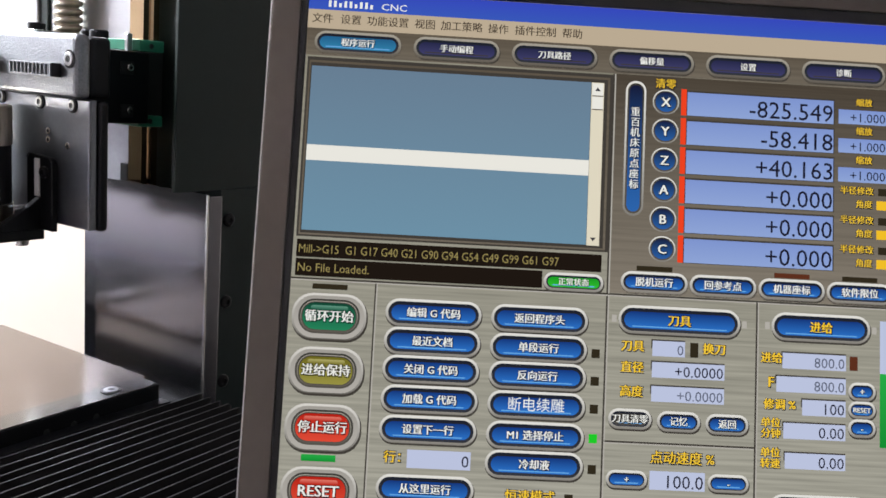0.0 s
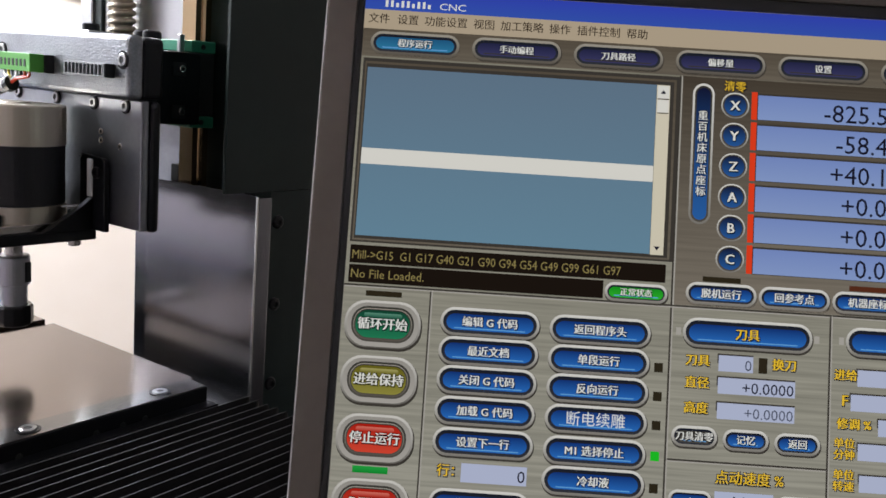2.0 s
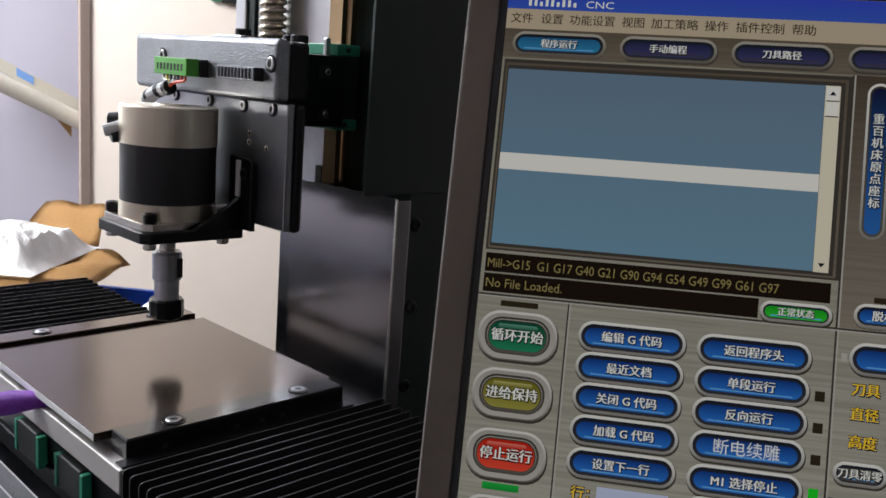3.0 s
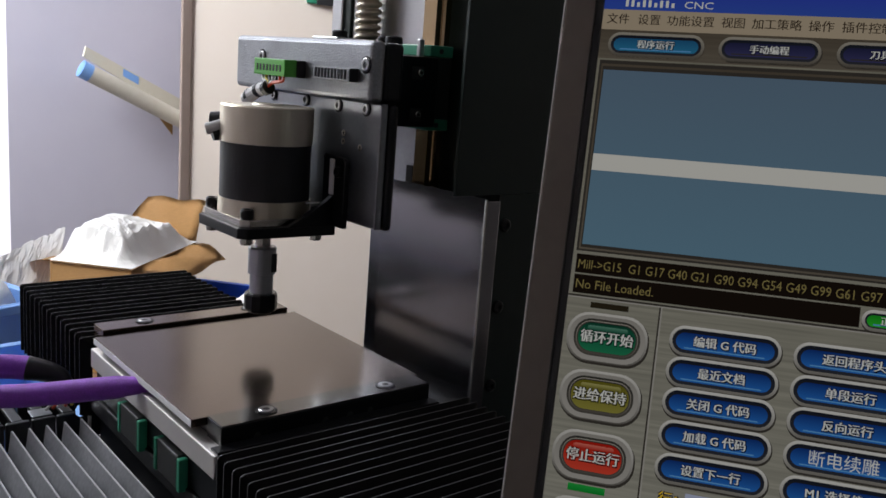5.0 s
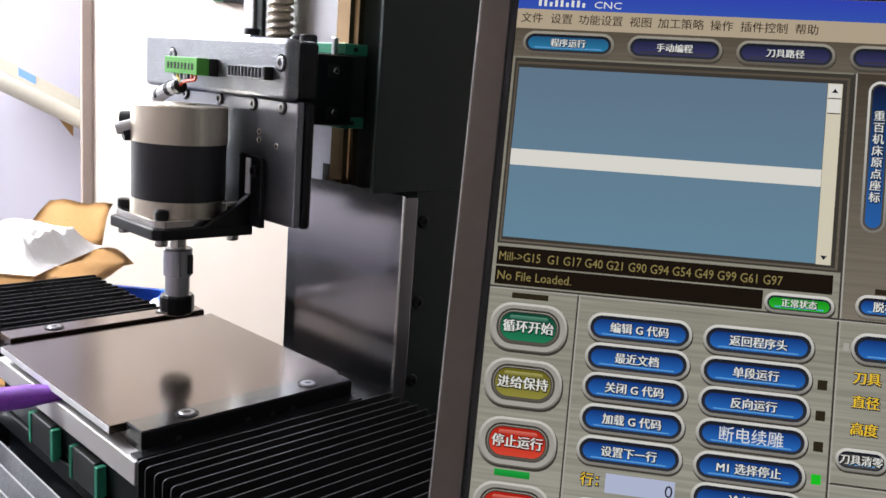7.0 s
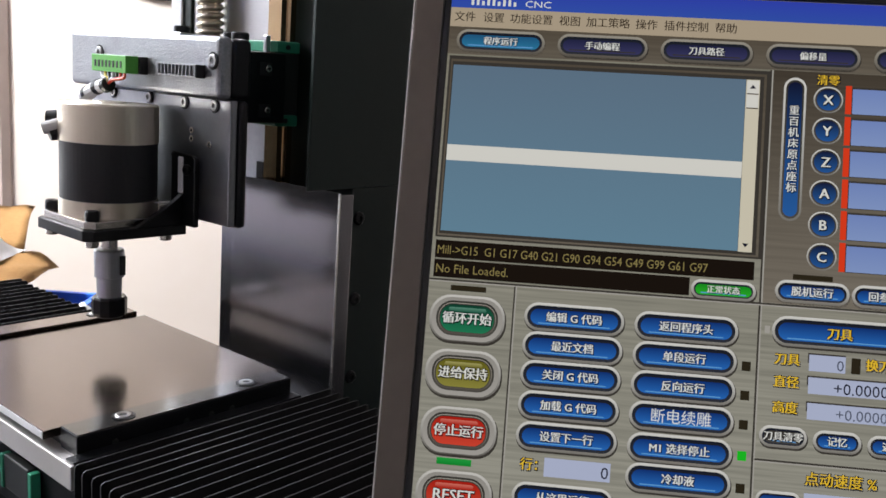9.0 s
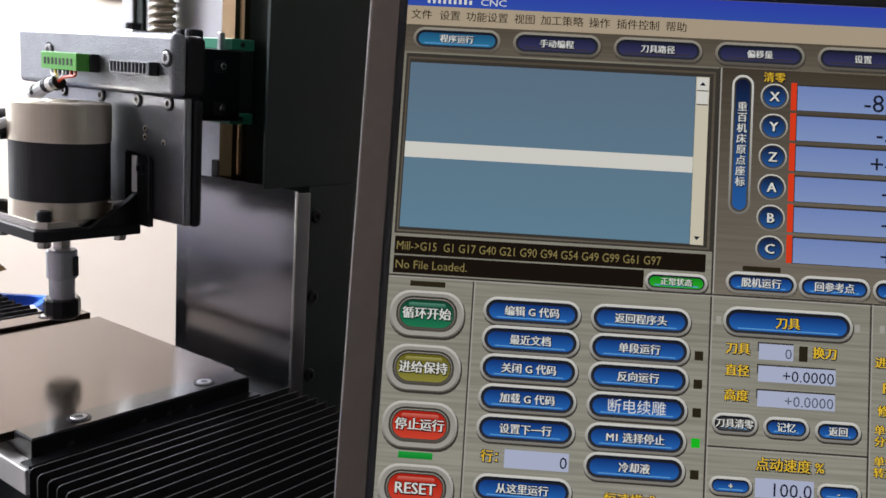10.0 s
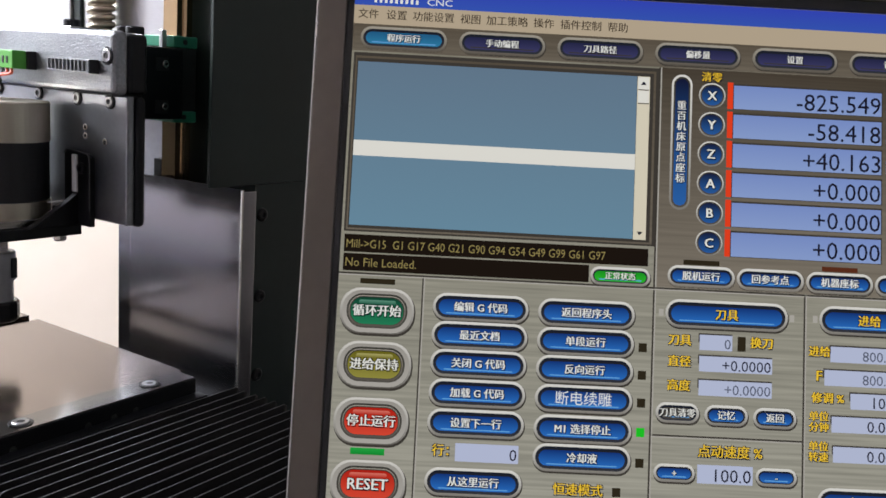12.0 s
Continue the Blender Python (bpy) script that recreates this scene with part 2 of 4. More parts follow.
def tube(points, radius, seg=12, flat=1.0):
    """A round or flattened cord along points."""
    bm = bmesh.new()
    pts = [Vector(p) for p in points]
    dense = []
    n = len(pts)
    for i in range(n - 1):
        p0, p1, p2, p3 = pts[max(i - 1, 0)], pts[i], pts[i + 1], pts[min(i + 2, n - 1)]
        for k in range(6):
            t = k / 6
            dense.append(0.5 * ((2 * p1) + (p2 - p0) * t + (2 * p0 - 5 * p1 + 4 * p2 - p3) * t * t + (3 * p1 - p0 - 3 * p2 + p3) * t ** 3))
    dense.append(pts[-1])
    rings = []
    for i, p in enumerate(dense):
        d = (dense[min(i + 1, len(dense) - 1)] - dense[max(i - 1, 0)]).normalized()
        side = d.cross(Vector((0, 0, 1)))
        side = side.normalized() if side.length > 1e-4 else Vector((1, 0, 0))
        up = side.cross(d)
        r = radius(i / (len(dense) - 1)) if callable(radius) else radius
        rings.append([bm.verts.new(p + side * math.cos(a) * r * flat + up * math.sin(a) * r) for a in (2 * math.pi * k / seg for k in range(seg))])
    for a, b in zip(rings, rings[1:]):
        for k in range(seg):
            bm.faces.new((a[k], a[(k + 1) % seg], b[(k + 1) % seg], b[k]))
    bm.faces.new(rings[0][::-1])
    bm.faces.new(rings[-1])
    bmesh.ops.recalc_face_normals(bm, faces=bm.faces[:])
    return bm


def prism(outline, d0, d1, axis="z", bev=0.0):
    """An outline of 2D points drawn out from d0 to d1 along an axis (z: x, y; y: x, z; x: y, z)."""
    put = {"z": lambda a, b, d: (a, b, d), "y": lambda a, b, d: (a, d, b), "x": lambda a, b, d: (d, a, b)}[axis]
    bm = bmesh.new()
    lo = [bm.verts.new(put(a, b, d0)) for a, b in outline]
    hi = [bm.verts.new(put(a, b, d1)) for a, b in outline]
    n = len(lo)
    bm.faces.new(lo[::-1])
    bm.faces.new(hi)
    for k in range(n):
        bm.faces.new((lo[k], lo[(k + 1) % n], hi[(k + 1) % n], hi[k]))
    bmesh.ops.recalc_face_normals(bm, faces=bm.faces[:])
    if bev:
        bmesh.ops.bevel(bm, geom=bm.edges[:], offset=bev, segments=2, affect="EDGES", profile=0.5)
    return bm


def join(*bms):
    out = bmesh.new()
    for b in bms:
        me = bpy.data.meshes.new("tmp")
        b.to_mesh(me)
        b.free()
        out.from_mesh(me)
        bpy.data.meshes.remove(me)
    return out


def facing(d, place):
    """A pose at place whose z points along d."""
    return Matrix.Translation(place) @ Vector(d).to_track_quat("Z", "Y").to_matrix().to_4x4()


def cap_screw(name, place, d, r, h, parent, material=None, label=""):
    """A socket cap screw's head, its six-sided socket sunk into it."""
    bm = lathe([(r * 0.94, 0), (r, h * 0.12), (r, h * 0.82), (r * 0.86, h), (r * 0.52, h), (r * 0.48, h * 0.35)], facing(d, place), 18)
    screw = part(name, bm, material or BOLT, parent, label)
    # black disc on bright screws: the socket's shade put into its colour
    if material:
        part("socket", lathe([(r * 0.50, h * 0.3), (r * 0.48, h * 0.7)], facing(d, place), 6), BLACKPL, parent)
    return screw


# ---- room ----
def wall(name, bm, material, label, category="wall"):
    return tagged(part(name, bm, material), label, category, kind="structure")


FLOOR_Z = -1.08
wall("floor", box(-0.9, 2.9, -2.6, 2.5, FLOOR_Z - 0.1, FLOOR_Z, 0), FLOORM, "grey concrete workshop floor", "floor")
wall("ceiling", box(-0.9, 2.9, -2.6, 2.5, 1.75, 1.85, 0), WALL, "pale painted workshop ceiling", "ceiling")
wall("ground", box(-60, 60, -60, 60, -1.4, -1.3, 0), GROUND, "bare yard ground outside the workshop", "ground")
# back wall with its window at one end
wall("wall_back", join(box(0.41, 2.9, 2.26, 2.4, FLOOR_Z, 1.75, 0), box(-0.9, -0.66, 2.26, 2.4, FLOOR_Z, 1.75, 0), box(-0.66, 0.41, 2.26, 2.4, FLOOR_Z, -0.55, 0), box(-0.66, 0.41, 2.26, 2.4, 1.3, 1.75, 0)), WALL, "pale lavender plaster wall beside a bright window")
# unseen wall, its window opening added for the side lamp and sun
wall("wall_left", join(box(-0.9, -0.76, 1.14, 2.16, FLOOR_Z, 0.68, 0), box(-0.9, -0.76, 1.14, 2.16, 1.66, 1.75, 0), box(-0.9, -0.76, -2.6, 1.14, FLOOR_Z, 1.75, 0), box(-0.9, -0.76, 2.16, 2.26, FLOOR_Z, 1.75, 0)), SIDEWALL, "unseen grey plaster wall with an added tall window opening")
# unseen dark band, added only to give the cover sheet a dark reflection
wall("reflected_band", box(-0.7598, -0.752, -2.45, 2.25, FLOOR_Z, -0.22, 0.002), REFLECTED_BAND, "unseen dark blue wall band added to reflect in the cover sheet", "wall")
wall("wall_right", box(2.76, 2.9, -2.6, 2.4, FLOOR_Z, 1.75, 0), PARTITION, "plain beige painted wall")
# unseen wall behind the camera, its opening added for the rear fill
wall("wall_front", join(box(-0.9, -0.2, -2.6, -2.46, FLOOR_Z, 1.75, 0), box(1.4, 2.9, -2.6, -2.46, FLOOR_Z, 1.75, 0), box(-0.2, 1.4, -2.6, -2.46, FLOOR_Z, 0.1, 0), box(-0.2, 1.4, -2.6, -2.46, 1.3, 1.75, 0)), DARKWALL, "unseen dull painted wall with an added window opening")
slant = box(0.0, 2.3, 0.0, 0.06, FLOOR_Z, 1.75, 0.002)
slant.transform(pose(0.836, 2.03, 0, 0, 0, -33))
wall("partition", slant, PARTITION, "beige painted partition panel", "partition")
wall("trim", box(0.806, 0.835, 2.02, 2.034, FLOOR_Z, 1.75, 0.003), TRIM, "brown edge post of the partition", "trim")
wall("bench", box(-0.55, 0.655, -0.5, 1.42, -0.40, -0.35, 0.004), BENCH, "brown wooden workbench top", "bench")
wall("bench_leg", join(*[box(a, a + 0.07, b, b + 0.07, FLOOR_Z, -0.40, 0.002) for a in (-0.50, 0.55) for b in (-0.45, 1.30)]), BENCH, "brown wooden workbench legs", "bench")

# ---- machine base ----
machine = thing("machine_base", (0.05, 0.05, -0.35), "black milling machine base on the workbench", "machine")
part("bed", box(-0.20, 0.11, -0.42, 0.245, -0.349, -0.115, 0.004), ANOD, machine)
part("column_foot", box(0.1102, 0.46, -0.42, 0.118, -0.349, -0.1152, 0.004), ANOD, machine)
part("bed_end", box(-0.032, 0.094, 0.2452, 0.36, -0.349, -0.115, 0.004), ANOD, machine)
part("saddle", box(-0.026, 0.105, -0.02, 0.17, -0.112, -0.056, 0.001), ANOD, machine)
part("cross_beam", box(-0.0296, 0.100, -0.012, 0.165, -0.0435, -0.0222, 0.001), ANOD, machine)
# black filler added so the gap beside the table stays dark
part("gap_filler", box(0.1085, 0.1400, -0.30, 0.114, -0.1148, -0.036, 0.001), ANOD, machine)
part("guide_rail", box(-0.0315, -0.0225, -0.30, 0.32, -0.055, -0.044, 0.0008), ANOD, machine)
part("guide_rail", box(0.084, 0.093, -0.30, 0.32, -0.055, -0.044, 0.0008), ANOD, machine)
for y0 in (0.0235, 0.0785):
    car = part("carriage", box(-0.0345, -0.0298, y0 + 0.0042, y0 + 0.0303, -0.0455, -0.0275, 0.0008), CARRIAGE, machine, "black linear carriage with green ends")
    for a in (y0, y0 + 0.0305):
        cap = part("end_cap", join(box(-0.0350, -0.0299, a, a + 0.0036, -0.0460, -0.0280, 0.0006)), GREEN, car, "green end cap")

# ---- work table ----
table = thing("work_table", (0.033, 0.08, -0.022), "satin metal work table with bolted end bars", "work table")
part("base_plate", box(-0.035, 0.0995, -0.016, 0.159, -0.0215, -0.0095, 0.0006), MILLED, table, "milled steel base plate")
# pale strip: light on the plate's left edge put into the colour
part("plate_edge_glint", box(-0.0363, -0.0359, 0.0080, 0.1498, -0.0038, -0.0003, 0.0001), EDGE_GLINT, table, "top plate edge, its highlight put into a pale strip")
for hx in (-0.009, 0.030, 0.045, 0.058):
    part("bar_hole", lathe([(0.0018, 0), (0.0018, 0.0004), (0.0011, 0.0004), (0.0010, 0.0002)], facing((0, -1, 0), (hx, -0.0085, -0.0075)), 12), CARRIAGE, table)
# black strip added over the steel ledge to keep it dark
part("ledge_mask", box(-0.0335, 0.0997, -0.0163, -0.0087, -0.0094, -0.0080, 0.0002), ANOD, table, "black strip added to darken the ledge under the front bar")
part("spacer", box(-0.027, 0.098, -0.004, 0.165, -0.0093, -0.0042, 0.0004), ANOD, table)
part("top_plate", box(-0.0358, 0.1022, 0.0078, 0.1500, -0.0042, 0.0, 0.0003), PLATE, table, "satin metal top plate")
part("front_bar", box(-0.028, 0.0985, -0.0085, 0.0074, -0.0150, 0.0002, 0.0006), ANOD, table, "black front bar")
part("front_strip", box(-0.0275, 0.0980, -0.0078, 0.0074, 0.0003, 0.0007, 0.0002), STRIP, table, "dark metal strip on the front bar")
part("rear_bar", box(-0.0290, 0.0990, 0.1545, 0.1715, -0.0094, 0.0022, 0.0005), PLATE, table, "satin metal rear bar")
part("groove", box(-0.0288, 0.0985, 0.1501, 0.1544, -0.004, -0.0020, 0), BLACKPL, table)
for bx, by in ((0.0, 0.0), (0.0735, 0.0), (0.0, 0.1635), (0.0735, 0.1635)):
    z = 0.0007 if by < 0.1 else 0.0022
    # dark ring stands in for shade in the counterbore
    ring = part("counterbore_shade", lathe([(0.0056, 0), (0.0056, 0.0004), (0.0044, 0.0004), (0.0043, 0.0001)], Matrix.Translation((bx, by, z)), 24), BOLT, table)
    part("bolt", lathe([(0.0040, 0), (0.0040, 0.0008), (0.0036, 0.0011), (0.0021, 0.0011), (0.0019, 0.0004)], Matrix.Translation((bx, by, z)), 20), BOLTSTEEL, table, "steel socket bolt")
    # black disc paints the shade inside the bolt's socket
    part("socket", lathe([(0.0021, 0.0006), (0.0020, 0.0009)], Matrix.Translation((bx, by, z)), 6), BLACKPL, table)


# ---- bellows ----
def pleat_mesh(name, half, top, bottom, depth, pitch, material, crest, thick=0.0011, wide=False):
    """One fold of a bellows: an upside-down U whose crest stands proud of its two valleys."""
    rows = []
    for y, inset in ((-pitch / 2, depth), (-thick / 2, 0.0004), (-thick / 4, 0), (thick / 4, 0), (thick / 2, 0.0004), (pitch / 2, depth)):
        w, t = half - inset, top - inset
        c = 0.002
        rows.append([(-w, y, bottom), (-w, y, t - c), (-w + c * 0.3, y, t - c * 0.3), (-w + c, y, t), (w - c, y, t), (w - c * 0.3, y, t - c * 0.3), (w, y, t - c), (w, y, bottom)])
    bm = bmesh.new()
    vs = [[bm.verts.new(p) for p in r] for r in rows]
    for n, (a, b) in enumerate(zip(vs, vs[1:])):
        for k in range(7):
            # crest faces take the painted highlight, wider on the grey bellows
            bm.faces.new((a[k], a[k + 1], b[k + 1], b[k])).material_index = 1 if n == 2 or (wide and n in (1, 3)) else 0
    bmesh.ops.recalc_face_normals(bm, faces=bm.faces[:])
    me = bpy.data.meshes.new(name)
    bm.to_mesh(me)
    bm.free()
    me.materials.append(material)
    me.materials.append(crest)
    return me


def bellows(name, m, count, pitch, half, top, bottom, depth, material, crest, label, wobble=0.0):
    b = thing(name, m, label, "bellows", "way covers of the machine")
    me = pleat_mesh("pleat", half, top, bottom, depth, pitch, material, crest, wide=crest is CREST_GREY_GLINT)
    for k in range(count):
        o = new("pleat", me)
        o.parent = b
        o.matrix_basis = pose(random.uniform(-wobble, wobble), -pitch * (k + 0.5), random.uniform(-wobble, wobble), 0, 0, random.uniform(-wobble, wobble) * 500)
    return b


bellows("front_bellows", Matrix.Translation((0.042, -0.016, 0)), 30, 0.0077, 0.0775, -0.0075, -0.075, 0.0055, BELLOWS, CREST_GLINT, "black pleated rubber bellows before the work table", 0.0004)
bellows("rear_bellows", Matrix.Translation((0.030, 0.172, 0)) @ pose(0, 0, 0, 0, 0, 180), 15, 0.0103, 0.066, -0.0080, -0.060, 0.0065, BELLOWS, CREST_GLINT, "black pleated rubber bellows behind the work table", 0.0004)
bellows("side_bellows", Matrix.Translation((-0.030, 0.03, 0)) @ pose(0, 0, 0, 0, 0, -90), 16, 0.0104, 0.148, -0.062, -0.11, 0.011, BELLOWS_GREY, CREST_GREY_GLINT, "grey dusty pleated bellows of the cross slide", 0.0003)

# ---- column ----
column = thing("machine_column", (0.25, 0.15, -0.115), "black machine column with vertical guide rails", "machine column")
part("body", box(0.166, 0.42, 0.030, 0.115, -0.115, 0.095, 0.002), PANEL, column)
part("body", box(0.166, 0.42, 0.030, 0.2040, 0.0952, 0.46, 0.002), PANEL, column)
part("front_column", box(0.158, 0.166, 0.0305, 0.0815, -0.115, 0.46, 0.0008), PANEL, column)
part("side_panel", box(0.1560, 0.46, 0.0085, 0.0300, -0.115, 0.1040, 0), PANEL, column, "dark painted side panel")
part("upper_panel", box(0.1205, 0.46, 0.0085, 0.0108, 0.1042, 0.46, 0.0003), PANEL, column, "dark painted upper side panel")
# darker copy of the face plate: shade under the slide put into its colour
part("face_plate_shaded", box(0.158, 0.166, 0.0820, 0.1810, 0.0952, 0.1700, 0), DARKPLATE, column, "foot of the face plate, shade put into the metal colour")
part("face_plate", box(0.158, 0.166, 0.0820, 0.1810, 0.1702, 0.46, 0.0008), ALU_PLAIN, column, "plain aluminium face plate")
# same darker metal, again standing in for shade
part("lower_face", box(0.158, 0.166, 0.0820, 0.1145, -0.115, 0.0950, 0), DARKPLATE, column)
part("edge_strip", box(0.156, 0.166, 0.1812, 0.1900, 0.0952, 0.46, 0.0008), PANEL, column)
part("edge_strip", box(0.154, 0.166, 0.1902, 0.2030, 0.0952, 0.46, 0.0008), ALU_PLAIN, column, "pale aluminium edge strip")
y0 = 0.0695
part("guide_rail", prism([(0.1578, y0), (0.1578, y0 + 0.0125), (0.1535, y0 + 0.0125), (0.152, y0 + 0.0107), (0.150, y0 + 0.0125), (0.146, y0 + 0.0125), (0.146, y0), (0.150, y0), (0.152, y0 + 0.0018), (0.1535, y0)], -0.05, 0.46, "z"), RAIL, column, "golden steel guide rail")
part("ball_screw", lathe([(0.0070, 0.12), (0.0070, 0.46)], Matrix.Translation((0.148, 0.147, 0)), 24), SCREW, column, "bright steel ball screw")
turns = [(0.148 + 0.0072 * math.cos(a), 0.147 + 0.0072 * math.sin(a), 0.185 + 0.0052 * a / (2 * math.pi)) for a in (k * math.pi / 4 for k in range(8 * 50))]
part("screw_thread", tube(turns, 0.0021, 8), SCREW, column, "rounded thread of the ball screw", smooth=True)
part("rail_foot", box(0.1460, 0.1578, 0.0825, 0.0900, 0.085, 0.1120, 0.0006), ANOD, column, "black stop block at the foot of the rail")
for sx, sz in ((0.128, 0.2075), (0.128, 0.1210), (0.128, 0.1300)):
    cap_screw("column_screw", (0.1579, sx - 0.084, sz), (-1, 0, 0), 0.0026, 0.0010, column, SCREW)


def sheared_sheet(y0, y1, z0, z1, x, seed):
    """A thin sheet whose cut upper edge is a little wavy."""
    bm = bmesh.new()
    n = 24
    rows = []
    for d in (x, x + 0.0016):
        rows.append([(bm.verts.new((d, y0 + (y1 - y0) * k / n, z0)), bm.verts.new((d, y0 + (y1 - y0) * k / n, z1 + 0.0009 * noise.noise((k * 0.41, seed, 0)) - 0.0010 * k / n))) for k in range(n + 1)])
    (fr, ba) = rows
    for k in range(n):
        bm.faces.new((fr[k][0], fr[k][1], fr[k + 1][1], fr[k + 1][0]))
        bm.faces.new((ba[k][0], ba[k + 1][0], ba[k + 1][1], ba[k][1]))
        bm.faces.new((fr[k][1], ba[k][1], ba[k + 1][1], fr[k + 1][1]))
    for k, flip in ((0, 1), (n, -1)):
        bm.faces.new((fr[k][0], ba[k][0], ba[k][1], fr[k][1])[::flip])
    bmesh.ops.recalc_face_normals(bm, faces=bm.faces[:])
    return bm


cov = part("cover_sheet", sheared_sheet(0.0041, 0.1048, -0.110, 0.1028, 0.1402, 2.3), COVER, column, "polished metal cover sheet")
# the fold's highlight is put into a brighter metal than the sheet
part("cover_fold", box(0.1400, 0.1412, 0.0025, 0.0039, -0.110, 0.1026, 0.0005), EDGE_HIGHLIGHT, column, "folded edge of the cover sheet, highlight put into its colour")
part("cover_flange", box(0.1414, 0.1515, 0.0026, 0.0040, -0.110, 0.1015, 0.0004), COVER, column, "bent flange of the cover sheet")
part("cover_strip", box(0.1440, 0.1460, 0.1098, 0.1230, -0.110, 0.0990, 0.0005), COVER, column, "narrow metal cover strip")
for px, pz in ((0.1621, 0.0854), (0.1622, 0.0338), (0.1620, -0.0178), (0.1621, -0.070)):
    part("panel_screw", lathe([(0.0042, 0), (0.0042, 0.0012), (0.0034, 0.0018), (0.0019, 0.0018), (0.0017, 0.0008)], facing((0, -1, 0), (px, 0.0086, pz)), 18), BOLT, column)

# ---- spindle head ----
head = thing("spindle_head", (0.1, 0.12, 0.07), "aluminium spindle head with motor and collet", "spindle head")
bar = part("crossbar", box(0.080, 0.0895, 0.0405, 0.207, 0.1532, 0.1878, 0.0030, 3), ALU, head, "cast aluminium crossbar")
part("crossbar_back", box(0.0896, 0.1030, 0.0412, 0.206, 0.1536, 0.1872, 0.0030, 3), ANOD, head, "black back of the crossbar")
back = part("back_plate", box(0.0885, 0.0935, 0.0408, 0.198, 0.0800, 0.1530, 0.001), DARKPLATE, head, "dark metal back plate")
part("rear_block", box(0.0936, 0.1000, 0.0385, 0.200, 0.0790, 0.1530, 0.0029, 3), ANOD, head, "black rear block")
for by, bz in ((0.0463, 0.1741), (0.1685, 0.1744)):
    cap_screw("bar_screw", (0.0800, by, bz), (-1, 0, 0), 0.0038, 0.0012, head, BOLTSTEEL)
    # dark rings round these screws paint the shade of their counterbores
    part("counterbore_shade", lathe([(0.0050, 0), (0.0050, 0.0003), (0.0039, 0.0003), (0.0038, 0.0001)], facing((-1, 0, 0), (0.0800, by, bz)), 24), BOLT, head)
for by, bz in ((0.1236, 0.1495), (0.0855, 0.1490), (0.0555, 0.1490), (0.166, 0.1500)):
    cap_screw("plate_screw", (0.0884, by, bz), (-1, 0, 0), 0.0032, 0.0014, head, BOLTSTEEL)
    part("counterbore_shade", lathe([(0.0043, 0), (0.0043, 0.0004), (0.0033, 0.0004), (0.0032, 0.0001)], facing((-1, 0, 0), (0.0884, by, bz)), 24), BOLT, head)
for by, bz in ((0.078, 0.128), (0.060, 0.126), (0.078, 0.133)):
    cap_screw("set_screw", (0.0884, by, bz), (-1, 0, 0), 0.0020, 0.0005, head, STEEL)
nutf = part("nut_flange", box(0.0985, 0.138, 0.107, 0.137, 0.1880, 0.1900, 0.0006), ALU_PLAIN, head, "ball nut flange")
for a, b in ((0.112, 0.1255), (0.112, 0.0735), (0.108, 0.0600)):
    cap_screw("flange_bolt", (a, b, 0.1901 if b > 0.1 else 0.1872), (0, 0, 1), 0.0052, 0.0046, head)

# slide on the vertical rail
slide = thing("slide_block", (0.12, 0.1, 0.14), "black slide block with a green-capped linear carriage", "slide")
part("block", box(0.0950, 0.1345, 0.0490, 0.190, 0.1400, 0.1815, 0.001), ANOD, slide)
for z in (0.1435, 0.1680):
    part("pocket", box(0.1140, 0.1230, 0.0482, 0.0489, z, z + 0.0075, 0.0002), BLACKPL, slide)
    cap_screw("block_screw", (0.1200, 0.0481, z + 0.004), (0, -1, 0), 0.0022, 0.0012, slide, STEEL)
y0 = 0.0565
car = part("carriage", box(0.1340, 0.1510, y0 + 0.0005, y0 + 0.0335, 0.1445, 0.1820, 0.0008), CARRIAGE, slide, "dark linear carriage")
for z in (0.1375, 0.1822):
    part("end_cap", join(box(0.1333, 0.1512, y0, y0 + 0.034, z, z + 0.0068, 0.0007)), GREEN, car, "green end cap")
    part("cap_screw", lathe([(0.0016, 0), (0.0015, 0.0006), (0.0008, 0.0006), (0.0007, 0.0002)], facing((0, -1, 0), (0.1415, y0, z + 0.0034)), 14), BLACKPL, car)
part("grease_nipple", box(0.1290, 0.1325, 0.0620, 0.0650, 0.1816, 0.1920, 0.0005), ALU_PLAIN, slide)

# terminal block, its socket, and the free header
socket = part("socket", box(0.0745, 0.0800, 0.112, 0.158, 0.1630, 0.1735, 0.0004), BLACKPL, head, "black terminal socket")
plug = part("terminal_plug", box(0.0660, 0.0745, 0.1135, 0.1530, 0.1632, 0.1735, 0.0005), CONN_GREEN, head, "green screw terminal plug")
for k in range(8):
    part("slot", box(0.0657, 0.0662, 0.1180 + k * 0.0042, 0.1198 + k * 0.0042, 0.1660, 0.1700, 0.0001), BLACKPL, plug)
header = part("pin_header", box(0.0740, 0.0800, 0.0535, 0.0920, 0.1640, 0.1715, 0.0004), BLACKPL, head, "black open pin header")
part("header_rim", join(box(0.0733, 0.0741, 0.0545, 0.0910, 0.1705, 0.1712, 0), box(0.0733, 0.0741, 0.0545, 0.0910, 0.1643, 0.1650, 0), box(0.0733, 0.0741, 0.0538, 0.0545, 0.1643, 0.1712, 0), box(0.0733, 0.0741, 0.0910, 0.0917, 0.1643, 0.1712, 0)), PINGREY, header, "grey rim")
for k in range(11):
    part("pin", box(0.0732, 0.0741, 0.0550 + k * 0.00355, 0.0556 + k * 0.00355, 0.1650, 0.1705, 0), PINGREY, header)

# motor
MX, MY, MR = 0.057, 0.116, 0.0283
at = Matrix.Translation((MX, MY, 0))
